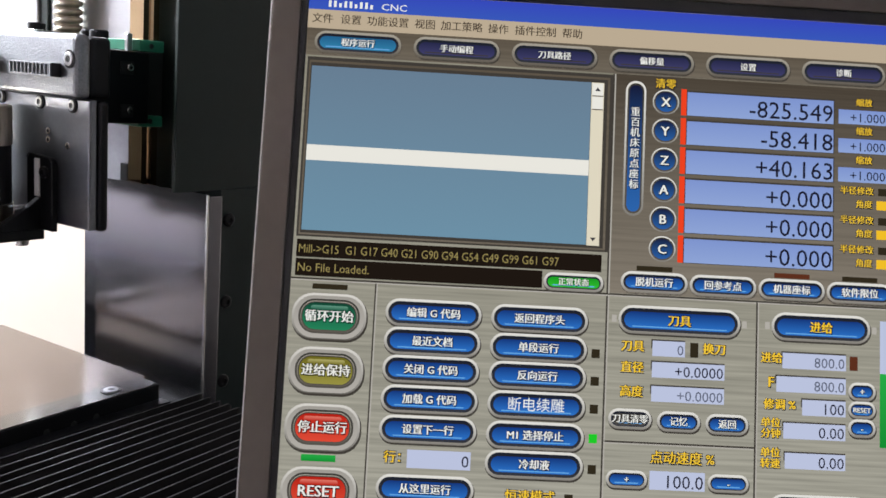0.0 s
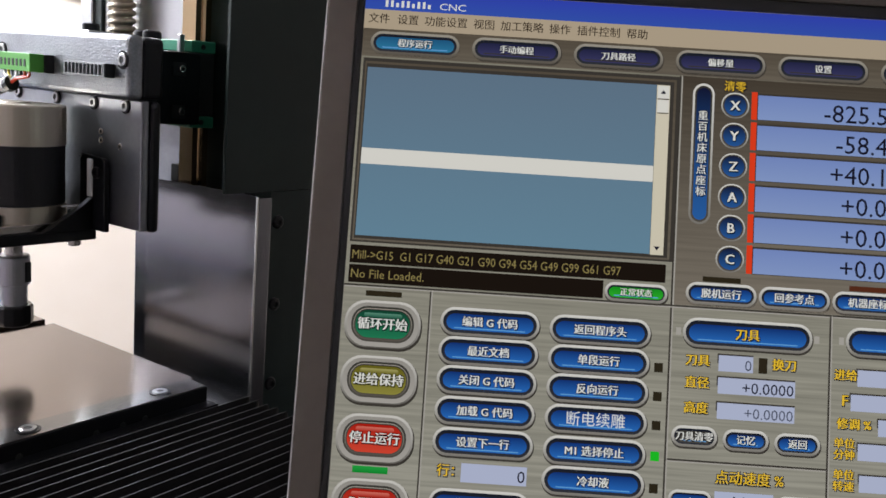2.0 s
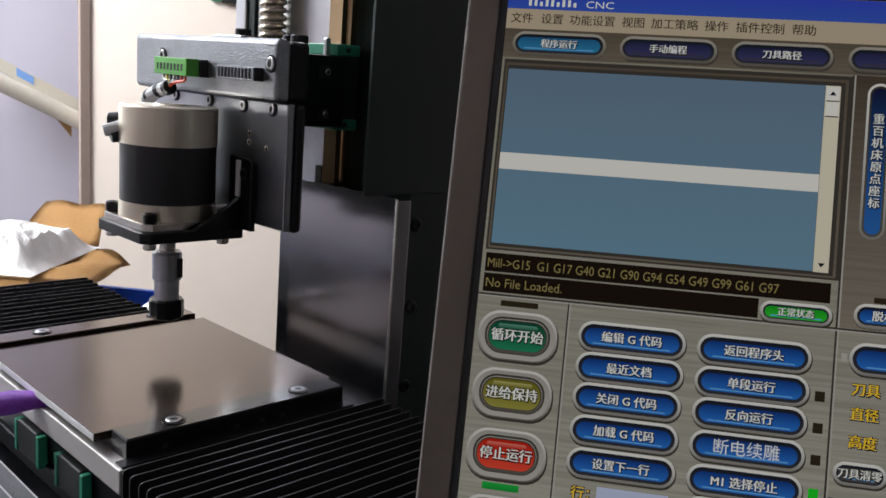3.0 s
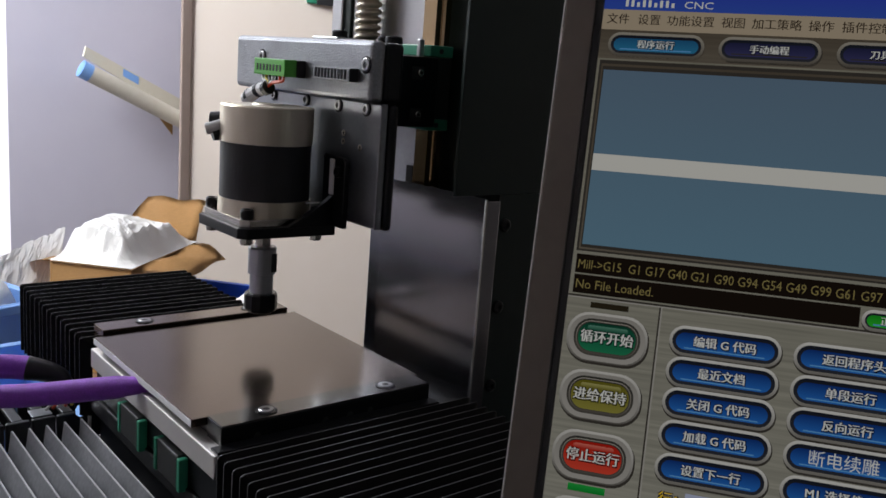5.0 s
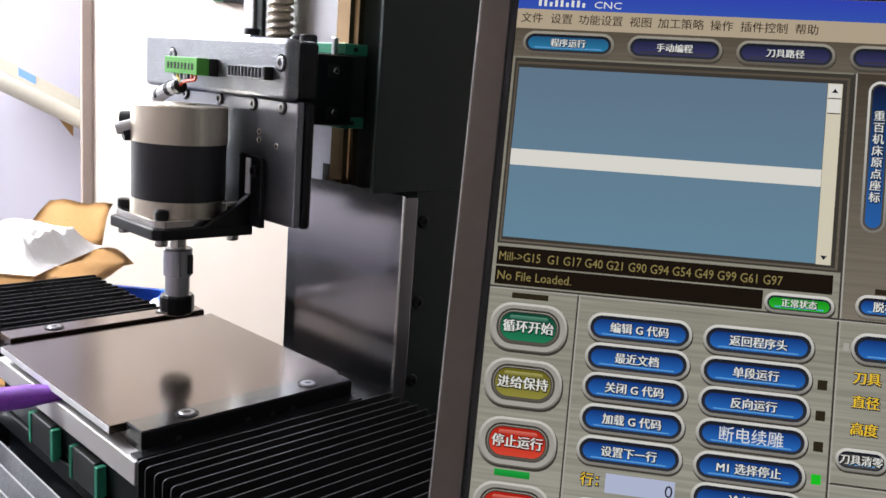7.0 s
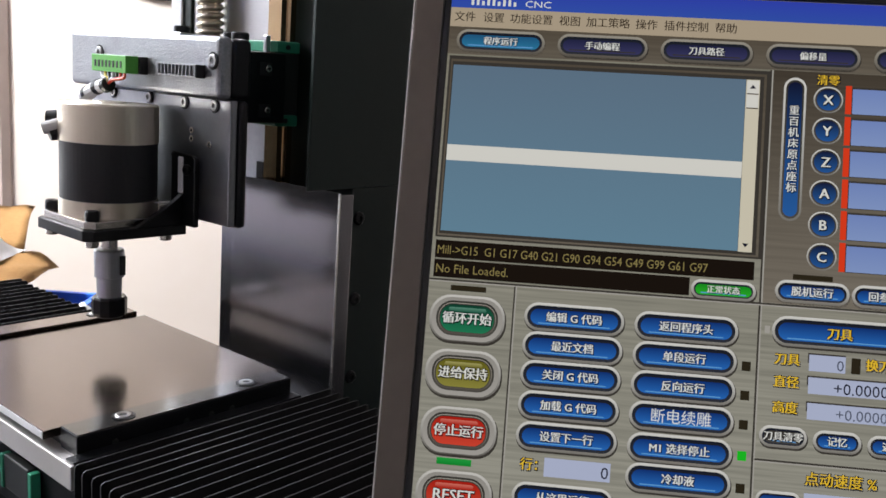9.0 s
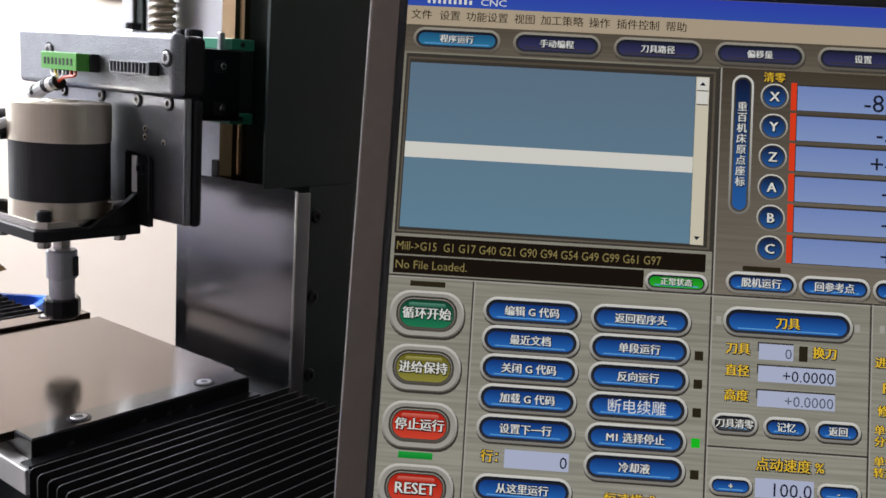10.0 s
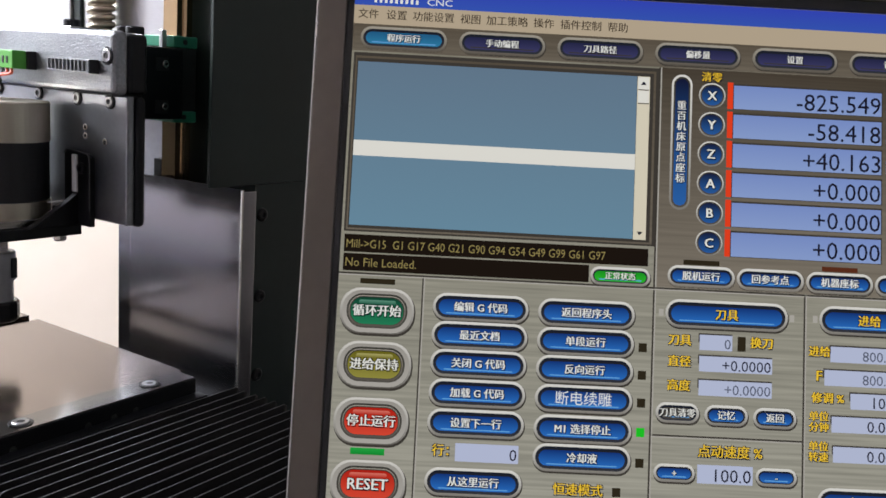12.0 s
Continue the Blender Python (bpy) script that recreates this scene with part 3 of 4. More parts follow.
motor = part("motor", lathe([(MR - 0.0006, 0.0895), (MR - 0.0006, 0.1230)], at, 64), MOTOR_BLK, head, "black motor body", smooth=False)
part("motor_top", lathe([(MR, 0.1231), (MR, 0.1445), (MR - 0.0006, 0.1455), (0.010, 0.1455), (0.009, 0.1465)], at, 64), MOTOR_AL, motor, "turned aluminium end cap")
part("motor_foot", lathe([(MR, 0.0801), (MR, 0.0894)], at, 64), MOTOR_AL, motor, "turned aluminium foot")
part("flange", prism([(MX - 0.0285, MY - 0.0240), (MX - 0.0240, MY - 0.0285), (MX + 0.0285, MY - 0.0285), (MX + 0.0285, MY + 0.0285), (MX - 0.0240, MY + 0.0285), (MX - 0.0285, MY + 0.0240)], 0.0755, 0.0800, "z", 0.0004), STEEL, motor, "square steel flange")
part("bracket_plate", prism([(MX - 0.0310, MY - 0.0265), (MX - 0.0265, MY - 0.0310), (0.089, MY - 0.0330), (0.089, MY + 0.0330), (MX - 0.0265, MY + 0.0310), (MX - 0.0310, MY + 0.0265)], 0.0690, 0.0753, "z", 0.0006), ANOD, head, "black motor bracket plate")
for sy in (-1, 1):
    yy = MY + sy * 0.0330
    gus = part("gusset", prism([(0.0540, 0.0754), (0.0884, 0.0754), (0.0884, 0.1185), (0.0862, 0.1185), (0.0852, 0.1175), (0.0852, 0.0945), (0.0790, 0.0900)], yy - 0.0022, yy + 0.0022, "y", 0.0005), ANOD, head, "black bracket gusset with a bright edge")
    # pale strips paint the highlight on the gusset's bevels
    part("gusset_glint", box(0.0838, 0.0851, yy - 0.0021, yy + 0.0021, 0.0950, 0.1168, 0.0003), EDGE_GLINT, gus, "bevel edge, its highlight put into a pale strip")
    part("gusset_glint", box(0.0690, 0.0790, yy + 0.0023, yy + 0.0032, 0.0890, 0.0900, 0.0002), EDGE_GLINT, gus, "bevel edge, its highlight put into a pale strip")
FOOT = [(0.0940, 0.0755), (0.0940, 0.1150)] + [(0.0900 + 0.004 * math.cos(a), 0.1150 + 0.004 * math.sin(a)) for a in (radians(22.5 * k) for k in range(1, 5))]
FOOT += [(0.0735 - 0.004 * math.sin(a), 0.1140 + 0.004 * math.cos(a)) for a in (radians(22.5 * k) for k in range(5))] + [(0.0695, 0.0755)]
foot = part("bracket_foot", prism(FOOT, 0.0850, 0.0884, "x", 0.0005), ANOD, head, "black bracket foot with rounded corners")
# thin tube added to carry the highlight along the rounded edge
part("foot_glint", tube([(0.0848, a, b) for a, b in FOOT[2:-1]] + [(0.0848, 0.0695, 0.0850)], 0.00035, 6), CARRIAGE, foot, "thin shiny tube added for the edge highlight")
cap_screw("bracket_screw", (0.0850, 0.0760, 0.1095), (-1, 0, 0), 0.0034, 0.0022, head)
for sx in (-1, 1):
    for sy in (-1, 1):
        p = (MX + sx * 0.0236, MY + sy * 0.0236)
        cap_screw("flange_bolt", (*p, 0.0801), (0, 0, 1), 0.0040, 0.0058, head)
        cap_screw("bolt_nut", (*p, 0.0690), (0, 0, -1), 0.0038, 0.0042, head, STEEL)
part("shaft", lathe([(0.0050, 0.0560), (0.0050, 0.0690)], at, 24), STEEL, head, "bright steel shaft", smooth=False)
part("chuck", lathe([(0.0074, 0.0277), (0.0074, 0.0395), (0.0087, 0.0402), (0.0089, 0.0565), (0.0082, 0.0575)], at, 32), ALU_PLAIN, head, "bright steel collet chuck")
part("chuck_flat", box(MX + 0.002, MX + 0.0055, MY - 0.0094, MY - 0.0082, 0.0420, 0.0540, 0.0003), BLACKPL, head)
part("collet_nut", lathe([(0.0080, 0.0150), (0.0098, 0.0162), (0.0104, 0.0180), (0.0104, 0.0265), (0.0096, 0.0278)], at, 12), BOLT, head, "black collet nut")
gland = part("cable_gland", lathe([(0.0050, 0), (0.0050, 0.006), (0.0042, 0.012)], facing((-0.72, 0.66, 0), (MX - 0.0165, MY + 0.0165, 0.1345)), 20), BLACKPL, head, "black cable gland")
part("gland_nut", lathe([(0.0040, 0), (0.0046, 0.003), (0.0038, 0.007)], facing((-0.9, 0.2, -0.25), (MX - 0.0225, MY + 0.013, 0.1275)), 16), BLACKPL, head)
part("gland_sleeve", tube([(MX - 0.024, MY + 0.012, 0.1320), (MX - 0.029, MY + 0.014, 0.1300), (MX - 0.032, MY + 0.016, 0.1290)], 0.0036), WHITEW, head)

# motor lead
lead = thing("motor_lead", (0.06, 0.13, 0.147), "black and white taped motor lead with loose wires", "cable")
part("sheath", tube([(0.066, 0.1620, 0.1465), (0.066, 0.1520, 0.1510), (0.066, 0.1420, 0.1540), (0.066, 0.1330, 0.1555)], 0.0043), WHITEW, lead, "white taped sheath")
for a, b, c in ((0.1575, 0.1490, 0.0016), (0.1445, 0.1535, 0.0022), (0.1345, 0.1552, 0.0020)):
    part("tape", tube([(0.066, a + c, b - 0.0007), (0.066, a, b), (0.066, a - c, b + 0.0007)], 0.0045), BLACKPL, lead)
for k, m in enumerate((WHITEW, YELW, BLACKPL, WHITEW, BLACKPL, REDW, REDW)):
    part("wire", tube([(0.066, 0.1340, 0.1555), (0.0655, 0.1330 - 0.001 * k, 0.1585), (0.067, 0.1420 - 0.0042 * k, 0.1605), (0.068, 0.1440 - 0.0042 * k, 0.1640)], 0.0009, 8), m, lead)

# the head and its lead, set a little forward of the slide
FORWARD = Matrix.Translation((-0.2021, -0.3632, 0.1728)) @ Matrix.Scale(0.965, 4) @ Matrix.Translation((0.2021, 0.3632, -0.1728))
for ob in (head, lead):
    ob.matrix_world = FORWARD @ ob.matrix_basis

clip = thing("white_clip", (0.111, -0.004, -0.02), "small white plastic clip at the end of the table", "clip")
part("clip_body", tube([(0.1085, -0.002, -0.0180), (0.1110, -0.006, -0.0165), (0.1135, -0.0085, -0.0190)], 0.0013, 8), WHITEW, clip, smooth=True)
# ---- cables and clutter beside the table ----
cable = thing("purple_cable", (-0.04, 0.085, -0.005), "purple braided cable sleeve entering the table", "cable")
part("sleeve", tube([(-0.026, 0.072, -0.0065), (-0.036, 0.080, -0.0070), (-0.052, 0.092, -0.0100), (-0.085, 0.110, -0.0140), (-0.125, 0.130, -0.0150), (-0.180, 0.150, -0.0120)], lambda s: 0.0026 + 0.0038 * min(1, s * 3)), PURPLE, cable, smooth=True)
cable2 = thing("purple_cable", (-0.08, 0.2, -0.05), "purple braided cable with black heat-shrink end", "cable")
part("sleeve", tube([(-0.140, 0.199, -0.030), (-0.108, 0.206, -0.029), (-0.076, 0.206, -0.030), (-0.060, 0.201, -0.032)], 0.0078), PURPLE, cable2, smooth=True)
part("heat_shrink", tube([(-0.061, 0.2012, -0.0318), (-0.053, 0.197, -0.0335), (-0.045, 0.193, -0.037), (-0.041, 0.189, -0.042)], lambda s: 0.0080 - 0.003 * s), BLACKPL, cable2, "black heat-shrink sleeve", smooth=True)
for k, m in enumerate((WHITEW, REDW, WHITEW, REDW, YELW, WHITEW)):
    part("wire", tube([(-0.040, 0.189, -0.043), (-0.044 + 0.002 * k, 0.191, -0.049), (-0.054 + 0.004 * k, 0.188, -0.057)], 0.0010, 8), m, cable2)

# drag chain behind the grey bellows
chain = thing("drag_chain", (-0.05, 0.21, -0.085), "black plastic cable drag chain", "cable chain")
for k in range(14):
    cx = -0.215 + k * 0.0155
    link = part("link", join(box(cx, cx + 0.0145, 0.196, 0.200, -0.085, -0.066, 0.001), box(cx, cx + 0.0145, 0.232, 0.236, -0.085, -0.066, 0.001), box(cx + 0.004, cx + 0.011, 0.200, 0.232, -0.069, -0.066, 0.0008)), BLACKPL, chain)
    if k % 2 == 0:
        part("link_label", box(cx + 0.001, cx + 0.0135, 0.200, 0.212, -0.0658, -0.0652, 0.0002), ALU_PLAIN, link, "grey link cover")
lamp_post = thing("indicator_lamp", (-0.0275, 0.1860, -0.075), "small clear lamp with a bluish glow", "lamp")
part("post", lathe([(0.0012, -0.075), (0.0012, -0.050)], Matrix.Translation((-0.0275, 0.1860, 0)), 12), ALU_PLAIN, lamp_post)
part("bulb", lathe([(0.0010, -0.0620), (0.0026, -0.0605), (0.0028, -0.0575), (0.0016, -0.0550)], Matrix.Translation((-0.0345, 0.1825, -0.001)), 16), lit("lamp_glow", (150, 190, 250), strength=1.2), lamp_post, "glowing bluish bulb", smooth=True)

# ---- clutter behind ----
cart = thing("cardboard_box", pose(0.281, 0.960, -0.349, 0, 0, 42), "open brown cardboard box with raised flaps", "box")
BW, BD, BH, BT = 0.233, 0.139, 0.179, 0.004
for bm in (box(0, BW, 0, BT, 0, BH, 0.0006), box(0, BW, BD - BT, BD, 0, BH, 0.0006), box(0, BT, BT, BD - BT, 0, BH, 0.0006), box(BW - BT, BW, BT, BD - BT, 0, BH, 0.0006)):
    part("side", bm, CARD, cart, local=True)
part("base", box(BT, BW - BT, BT, BD - BT, 0, BT, 0), CARD, cart, local=True)


def flap(w, d, m):
    """A flap hinged on its long edge, a little bowed and with clipped corners."""
    bm = bmesh.new()
    rows = []
    for j in range(6):
        t = j / 5
        cut = 0.12 * t * w * 0.5
        rows.append([bm.verts.new((cut + (w - 2 * cut) * i / 8, d * t, 0.012 * math.sin(t * 2.4) + 0.004 * math.sin(i * 1.3 + j))) for i in range(9)])
    for a, b in zip(rows, rows[1:]):
        for i in range(8):
            bm.faces.new((a[i], a[i + 1], b[i + 1], b[i]))
    r = bmesh.ops.solidify(bm, geom=bm.faces[:], thickness=0.003)
    bm.transform(m)
    part("flap", bm, CARD, cart, local=True, smooth=True)


flap(BW, 0.09, pose(0, BD, BH, -30, 0, 0))
flap(BD, 0.10, pose(BW, 0, BH, 38, 0, -90) @ pose(-BD, 0, 0))
flap(BW, 0.07, pose(BW, 0, BH, -20, 0, 180))


def crumple(name, nx, ny, w, d, h, seed, m, material, label, category):
    """A crumpled sheet: a low heap with sharp small folds."""
    bm = bmesh.new()
    vs = []
    for j in range(ny):
        for i in range(nx):
            u, v = i / (nx - 1), j / (ny - 1)
            dome = (math.sin(math.pi * u) * math.sin(math.pi * v)) ** 0.5
            q = Vector((u * 4 + seed, v * 4, seed))
            fold = noise.fractal(q * 0.7, 1.0, 2.0, 2) * 0.5 + (0.5 - abs(noise.noise(q * 0.9))) * 0.8
            vs.append(bm.verts.new(((u - 0.5) * w * (1 + 0.15 * noise.noise(q * 1.7)), (v - 0.5) * d * (1 + 0.15 * noise.noise(q * 1.3 + Vector((5, 0, 0)))), h * dome * (0.65 + 0.5 * fold) + 0.02 * h * fold)))
    for j in range(ny - 1):
        for i in range(nx - 1):
            a = j * nx + i
            bm.faces.new((vs[a], vs[a + 1], vs[a + nx + 1], vs[a + nx]))
    bmesh.ops.solidify(bm, geom=bm.faces[:], thickness=0.0012)
    bm.transform(m)
    return tagged(part(name, bm, material, smooth=True), label, category)




def creases(q):
    """Sharp folds of thin film, between -1 and 1."""
    return sum(k * (1 - 3 * abs(noise.noise(q * f + Vector((f, 0, 0))))) for f, k in ((0.9, 0.5), (2.1, 0.32), (4.7, 0.16)))


def film(name, nx, ny, place, label):
    """A thin crumpled film given by a function of its two sides, 0 to 1."""
    bm = bmesh.new()
    vs = [[bm.verts.new(place(i / (nx - 1), j / (ny - 1))) for i in range(nx)] for j in range(ny)]
    for a, b in zip(vs, vs[1:]):
        for i in range(nx - 1):
            bm.faces.new((a[i], a[i + 1], b[i + 1], b[i]))
    bmesh.ops.solidify(bm, geom=bm.faces[:], thickness=0.0008)
    return tagged(part(name, bm, BAG), label, "bag")


BOX_AT = pose(0.281, 0.960, -0.349, 0, 0, 42)


def heap(u, v):
    """The bag heaped over the box's rim, highest behind the middle, its skirt lying on the rim."""
    x, y = -0.004 + 0.246 * u, -0.003 + 0.143 * v
    edge = min(1, 7 * u) * min(1, 5 * (1 - u)) * min(1, 4.5 * v) * min(1, 6.0 * (1 - v))
    top = 0.050 * math.exp(-((x - 0.090) / 0.105) ** 2 - ((y - 0.080) / 0.080) ** 2) + 0.030 * max(0, (x - 0.15) / 0.1)
    q = Vector((u * 3.4, v * 2.2, 4.2))
    return BOX_AT @ Vector((x, y, BH + 0.003 + edge * (top + 0.010 + 0.008 * creases(q))))


def skirt(u, v):
    """The bag hanging beside the box down to the bench."""
    lo, hi = Vector((0.085 + 0.105 * u, 1.045 + 0.020 * u, -0.346)), Vector((0.118 + 0.112 * u, 1.085 + 0.045 * u, -0.168 + 0.038 * u))
    q = Vector((u * 3.0, v * 2.6, 9.1))
    p = lo.lerp(hi, v) + Vector((-0.6, -0.75, 0.2)) * 0.010 * creases(q) * min(1, 4 * v)
    return p + Vector((0, 0, 0.006 * creases(q * 1.7) * v))


film("plastic_bag", 56, 40, heap, "crumpled white plastic bag heaped over the cardboard box")
film("plastic_bag", 30, 34, skirt, "white plastic bag hanging down beside the cardboard box")


def crate(x, y, z, w, d, h, turn, material, label):
    """An open plastic crate with a rim, ribs and a hollow inside."""
    c = thing("plastic_crate", pose(x, y, z, 0, 0, turn), label, "crate", "blue plastic crates")
    t = 0.004
    for bm in (box(0, w, 0, t, 0, h, 0.001), box(0, w, d - t, d, 0, h, 0.001), box(0, t, t, d - t, 0, h, 0.001), box(w - t, w, t, d - t, 0, h, 0.001)):
        part("side", bm, material, c, local=True)
    part("base", box(t, w - t, t, d - t, 0, t, 0), material, c, local=True)
    part("rim", join(box(-0.008, w + 0.008, -0.008, 0, h - 0.012, h, 0.002), box(-0.008, w + 0.008, d, d + 0.008, h - 0.012, h, 0.002), box(-0.008, 0, 0, d, h - 0.012, h, 0.002), box(w, w + 0.008, 0, d, h - 0.012, h, 0.002)), material, c, local=True)
    for k in range(4):
        part("rib", box(w * (k + 0.5) / 4 - 0.004, w * (k + 0.5) / 4 + 0.004, -0.007, -0.0002, 0.004, h - 0.0122, 0.001), material, c, local=True)
    return c


crate(-0.10, 0.66, -0.349, 0.20, 0.20, 0.215, 18, LBLUE, "pale blue plastic crate on the bench")
crate(-0.19, 0.43, -0.349, 0.24, 0.16, 0.200, 4, MBLUE, "blue plastic crate beside the machine")
crate(0.43, 0.93, -0.349, 0.15, 0.16, 0.110, 41, BLUE, "deep blue shallow plastic crate")
crumple("plastic_bag", 24, 20, 0.14, 0.12, 0.075, 12.4, pose(0.015, 0.80, -0.175, 0, 0, 10), BAG, "clear plastic bag lying in the pale blue crate", "bag")
crumple("plastic_bag", 20, 18, 0.10, 0.08, 0.07, 15.4, pose(0.47, 0.93, -0.285, 0, 0, 60), BAG, "clear plastic bag on the blue crate", "bag")

# paper tubes standing out behind the partition post
roll = thing("paper_tube", (0.86, 2.16, 0.0), "pale cardboard tube with a blue end, leaning behind the post", "tube")
d = Vector((-0.276, 0.0, 0.128))
a = Vector((0.90, 2.15, -0.045))
part("tube", lathe([(0.024, 0), (0.024, d.length * 1.18), (0.020, d.length * 1.18), (0.020, d.length * 1.1)], facing(d, a), 28), PAPER, roll, smooth=False)
part("blue_band", lathe([(0.0245, d.length * 1.10), (0.0247, d.length * 1.19), (0.0205, d.length * 1.195)], facing(d, a), 28), LBLUE, roll, "blue printed end band")
wrap = thing("wrapping_board", (0.80, 2.2, 0.0), "pale folded board lying along the paper tube", "board")
part("board", prism([(0.590, 0.140), (0.596, 0.168), (0.88, 0.030), (0.88, -0.020)], 2.185, 2.195, "y"), PAPER, wrap)
part("blue_print", prism([(0.70, 0.114), (0.745, 0.092), (0.745, 0.070), (0.70, 0.092)], 2.1835, 2.1848, "y"), LBLUE, wrap, "blue printed patch")
part("lower_board", prism([(0.80, -0.012), (0.850, -0.020), (0.850, -0.075)], 2.185, 2.190, "y"), CARD, wrap)

# small box on the partition
wb = thing("wall_box", pose(0.836, 2.03, 0, 0, 0, -33), "small black and green box fixed to the partition", "wall box")
part("body", box(0.347, 0.412, -0.022, -0.0002, 0.334, 0.42, 0.002), BLACKPL, wb, local=True)
part("cover", box(0.318, 0.346, -0.016, -0.0002, 0.337, 0.42, 0.002), GREEN, wb, "green cover", local=True)

# ---- panel computer ----
monitor = thing("monitor", pose(0.0207, -0.1765, 0.1782, 74.29, 0, -56.35) @ pose(0, 0, 0, 0, 0, 1.17), "panel computer with a grey bezel showing machine control software", "monitor")
mm = 0.001


def flat(x0, x1, y0, y1, z0, z1, bev=0.0):
    """A box in display millimetres: x right, y down, z towards the viewer."""
    return box(x0 * mm, x1 * mm, -y1 * mm, -y0 * mm, z0 * mm, z1 * mm, bev * mm)


part("housing", flat(-12, 256, -36, 172, -45, -1.6, 3), BEZEL, monitor, local=True)
bz = part("bezel", join(flat(-15.5, -5.6, -41, 176, -2, 1.6, 0.5), flat(246, 260, -41, 176, -2, 1.6, 0.5), flat(-5.6, 246, -41, -31.2, -2, 1.6, 0.5), flat(-5.6, 246, 161, 176, -2, 1.6, 0.5)), BEZEL, monitor, "dark grey metallic bezel", local=True)
# the bezel's edge highlight, painted as a strip of brighter metal
part("edge_highlight", join(flat(-16.1, -15.5, -41, 176, -2, 1.4, 0.2)), EDGE_HIGHLIGHT, bz, "bezel edge, highlight put into its colour", local=True)
part("inner_frame", join(flat(-5.6, -3.2, -31.2, 161, -1.6, 0.8, 0.2), flat(243, 246, -31.2, 161, -1.6, 0.8, 0.2), flat(-3.2, 243, -31.2, -27.2, -1.6, 0.8, 0.2), flat(-3.2, 243, 157.6, 161, -1.6, 0.8, 0.2)), BLACKPL, monitor, "black inner frame", local=True)
screen = part("display", flat(-3.2, 243, -27.2, 157.6, -1.6, -0.2), L_BG, monitor, "lit display", local=True)

def pill(name, u, v, w, h, r, material, layer):
    """A flat patch of the display with rounded corners, centred at u, v."""
    bm = bmesh.new()
    pts = []
    r = min(r, w / 2, h / 2)
    for cx, cy, a0 in ((w / 2 - r, h / 2 - r, 0), (-w / 2 + r, h / 2 - r, 90), (-w / 2 + r, -h / 2 + r, 180), (w / 2 - r, -h / 2 + r, 270)):
        for k in range(7 if r > 0.05 else 1):
            a = radians(a0 + 15 * k)
            pts.append(((u + cx + r * math.cos(a)) * mm, (-v + cy + r * math.sin(a)) * mm, (-0.2 + 0.03 * layer) * mm))
    bm.faces.new([bm.verts.new(p) for p in pts])
    return part(name, bm, material, screen, local=True)


def rect(name, u0, v0, u1, v1, material, layer):
    return pill(name, (u0 + u1) / 2, (v0 + v1) / 2, u1 - u0, v1 - v0, 0, material, layer)


def text(s, u, v, h, material, layer, width=None, align="CENTER", bold=0.0, name="caption", shifts=None):
    """Writing on the display: centred on v, with letters h high; heavier letters are laid twice, a hair apart."""
    cu = bpy.data.curves.new(name, "FONT")
    cu.body, cu.align_x, cu.size = s, align, 1.0
    cu.resolution_u = 2
    ob = bpy.data.objects.new(name, cu)
    scene.collection.objects.link(ob)
    bpy.context.view_layer.update()
    flat_text = bpy.data.meshes.new_from_object(ob.evaluated_get(bpy.context.evaluated_depsgraph_get()))
    bpy.data.objects.remove(ob)
    co = np.array([p.co for p in flat_text.vertices])
    lo, hi = co.min(0), co.max(0)
    cjk = any(ord(c) > 0x2000 for c in s)
    base, tall = (-0.12, 0.90) if cjk else (0.0, 0.70)
    k = h / tall
    kx = k if width is None else width / max(hi[0] - lo[0], 1e-6)
    x0 = {"CENTER": (lo[0] + hi[0]) / 2, "LEFT": lo[0], "RIGHT": hi[0]}[align]
    bm = bmesh.new()
    for n, (du, dv) in enumerate(shifts or ([(-bold * 1.3 * h, 0), (bold * 1.3 * h, 0)] if bold else [(0, 0)])):
        first = len(bm.verts)
        bm.from_mesh(flat_text)
        bm.verts.ensure_lookup_table()
        for p in bm.verts[first:]:
            p.co = ((u + du + (p.co.x - x0) * kx) * mm, (-v - dv + (p.co.y - base - tall / 2) * k) * mm, (-0.2 + 0.03 * layer + 0.004 * n) * mm)
    bpy.data.meshes.remove(flat_text)
    o = part(name, bm, material, screen, local=True)
    return tagged(o, kind="stuff")


def shadowed(s, u, v, h, material, layer, **kw):
    e = 0.09 * h
    text(s, u + 0.12, v + 0.12, h, L_TXTK, layer, shifts=[(-e, -e), (e, -e), (-e, e), (e, e)])
    return text(s, u, v, h, material, layer + 1, **kw)


def button(u0, u1, v, h, caption, material=L_BLUE, tall=None, ink=L_TXTW, plain=False, rim=L_RIM):
    u, w = (u0 + u1) / 2, u1 - u0
    pill("button_shade", u + 0.2, v + 0.45, w + 0.3, h + 0.3, h / 2, L_SHADE, 1)
    pill("button_rim", u, v, w, h, h / 2, rim, 2)
    inset = min(4.0, h * 0.46)
    pill("button_groove", u, v, w - 1.8, h - 1.8, h / 2, L_GROOVE, 3)
    pill("button_face", u, v + 0.1, w - inset, h - inset, h / 2, material, 4)
    pill("button_gloss", u, v + h / 2 - inset / 2 - 0.5, w - h, 0.36, 0.18, L_GLOSS if material is not L_TAB else L_SHADE, 5)
    if caption:
        (text if plain else shadowed)(caption, u, v, (tall or h * 0.44) * (0.95 if plain else 0.82), ink, 6, bold=0.0 if plain else 0.022)


# title bar and menu
rect("title_bar", -3.2, -27.1, 243, -20.1, L_TITLE, 1)
text("CNC", 26.4, -22.3, 2.3, L_TXTW, 2, width=8.8)
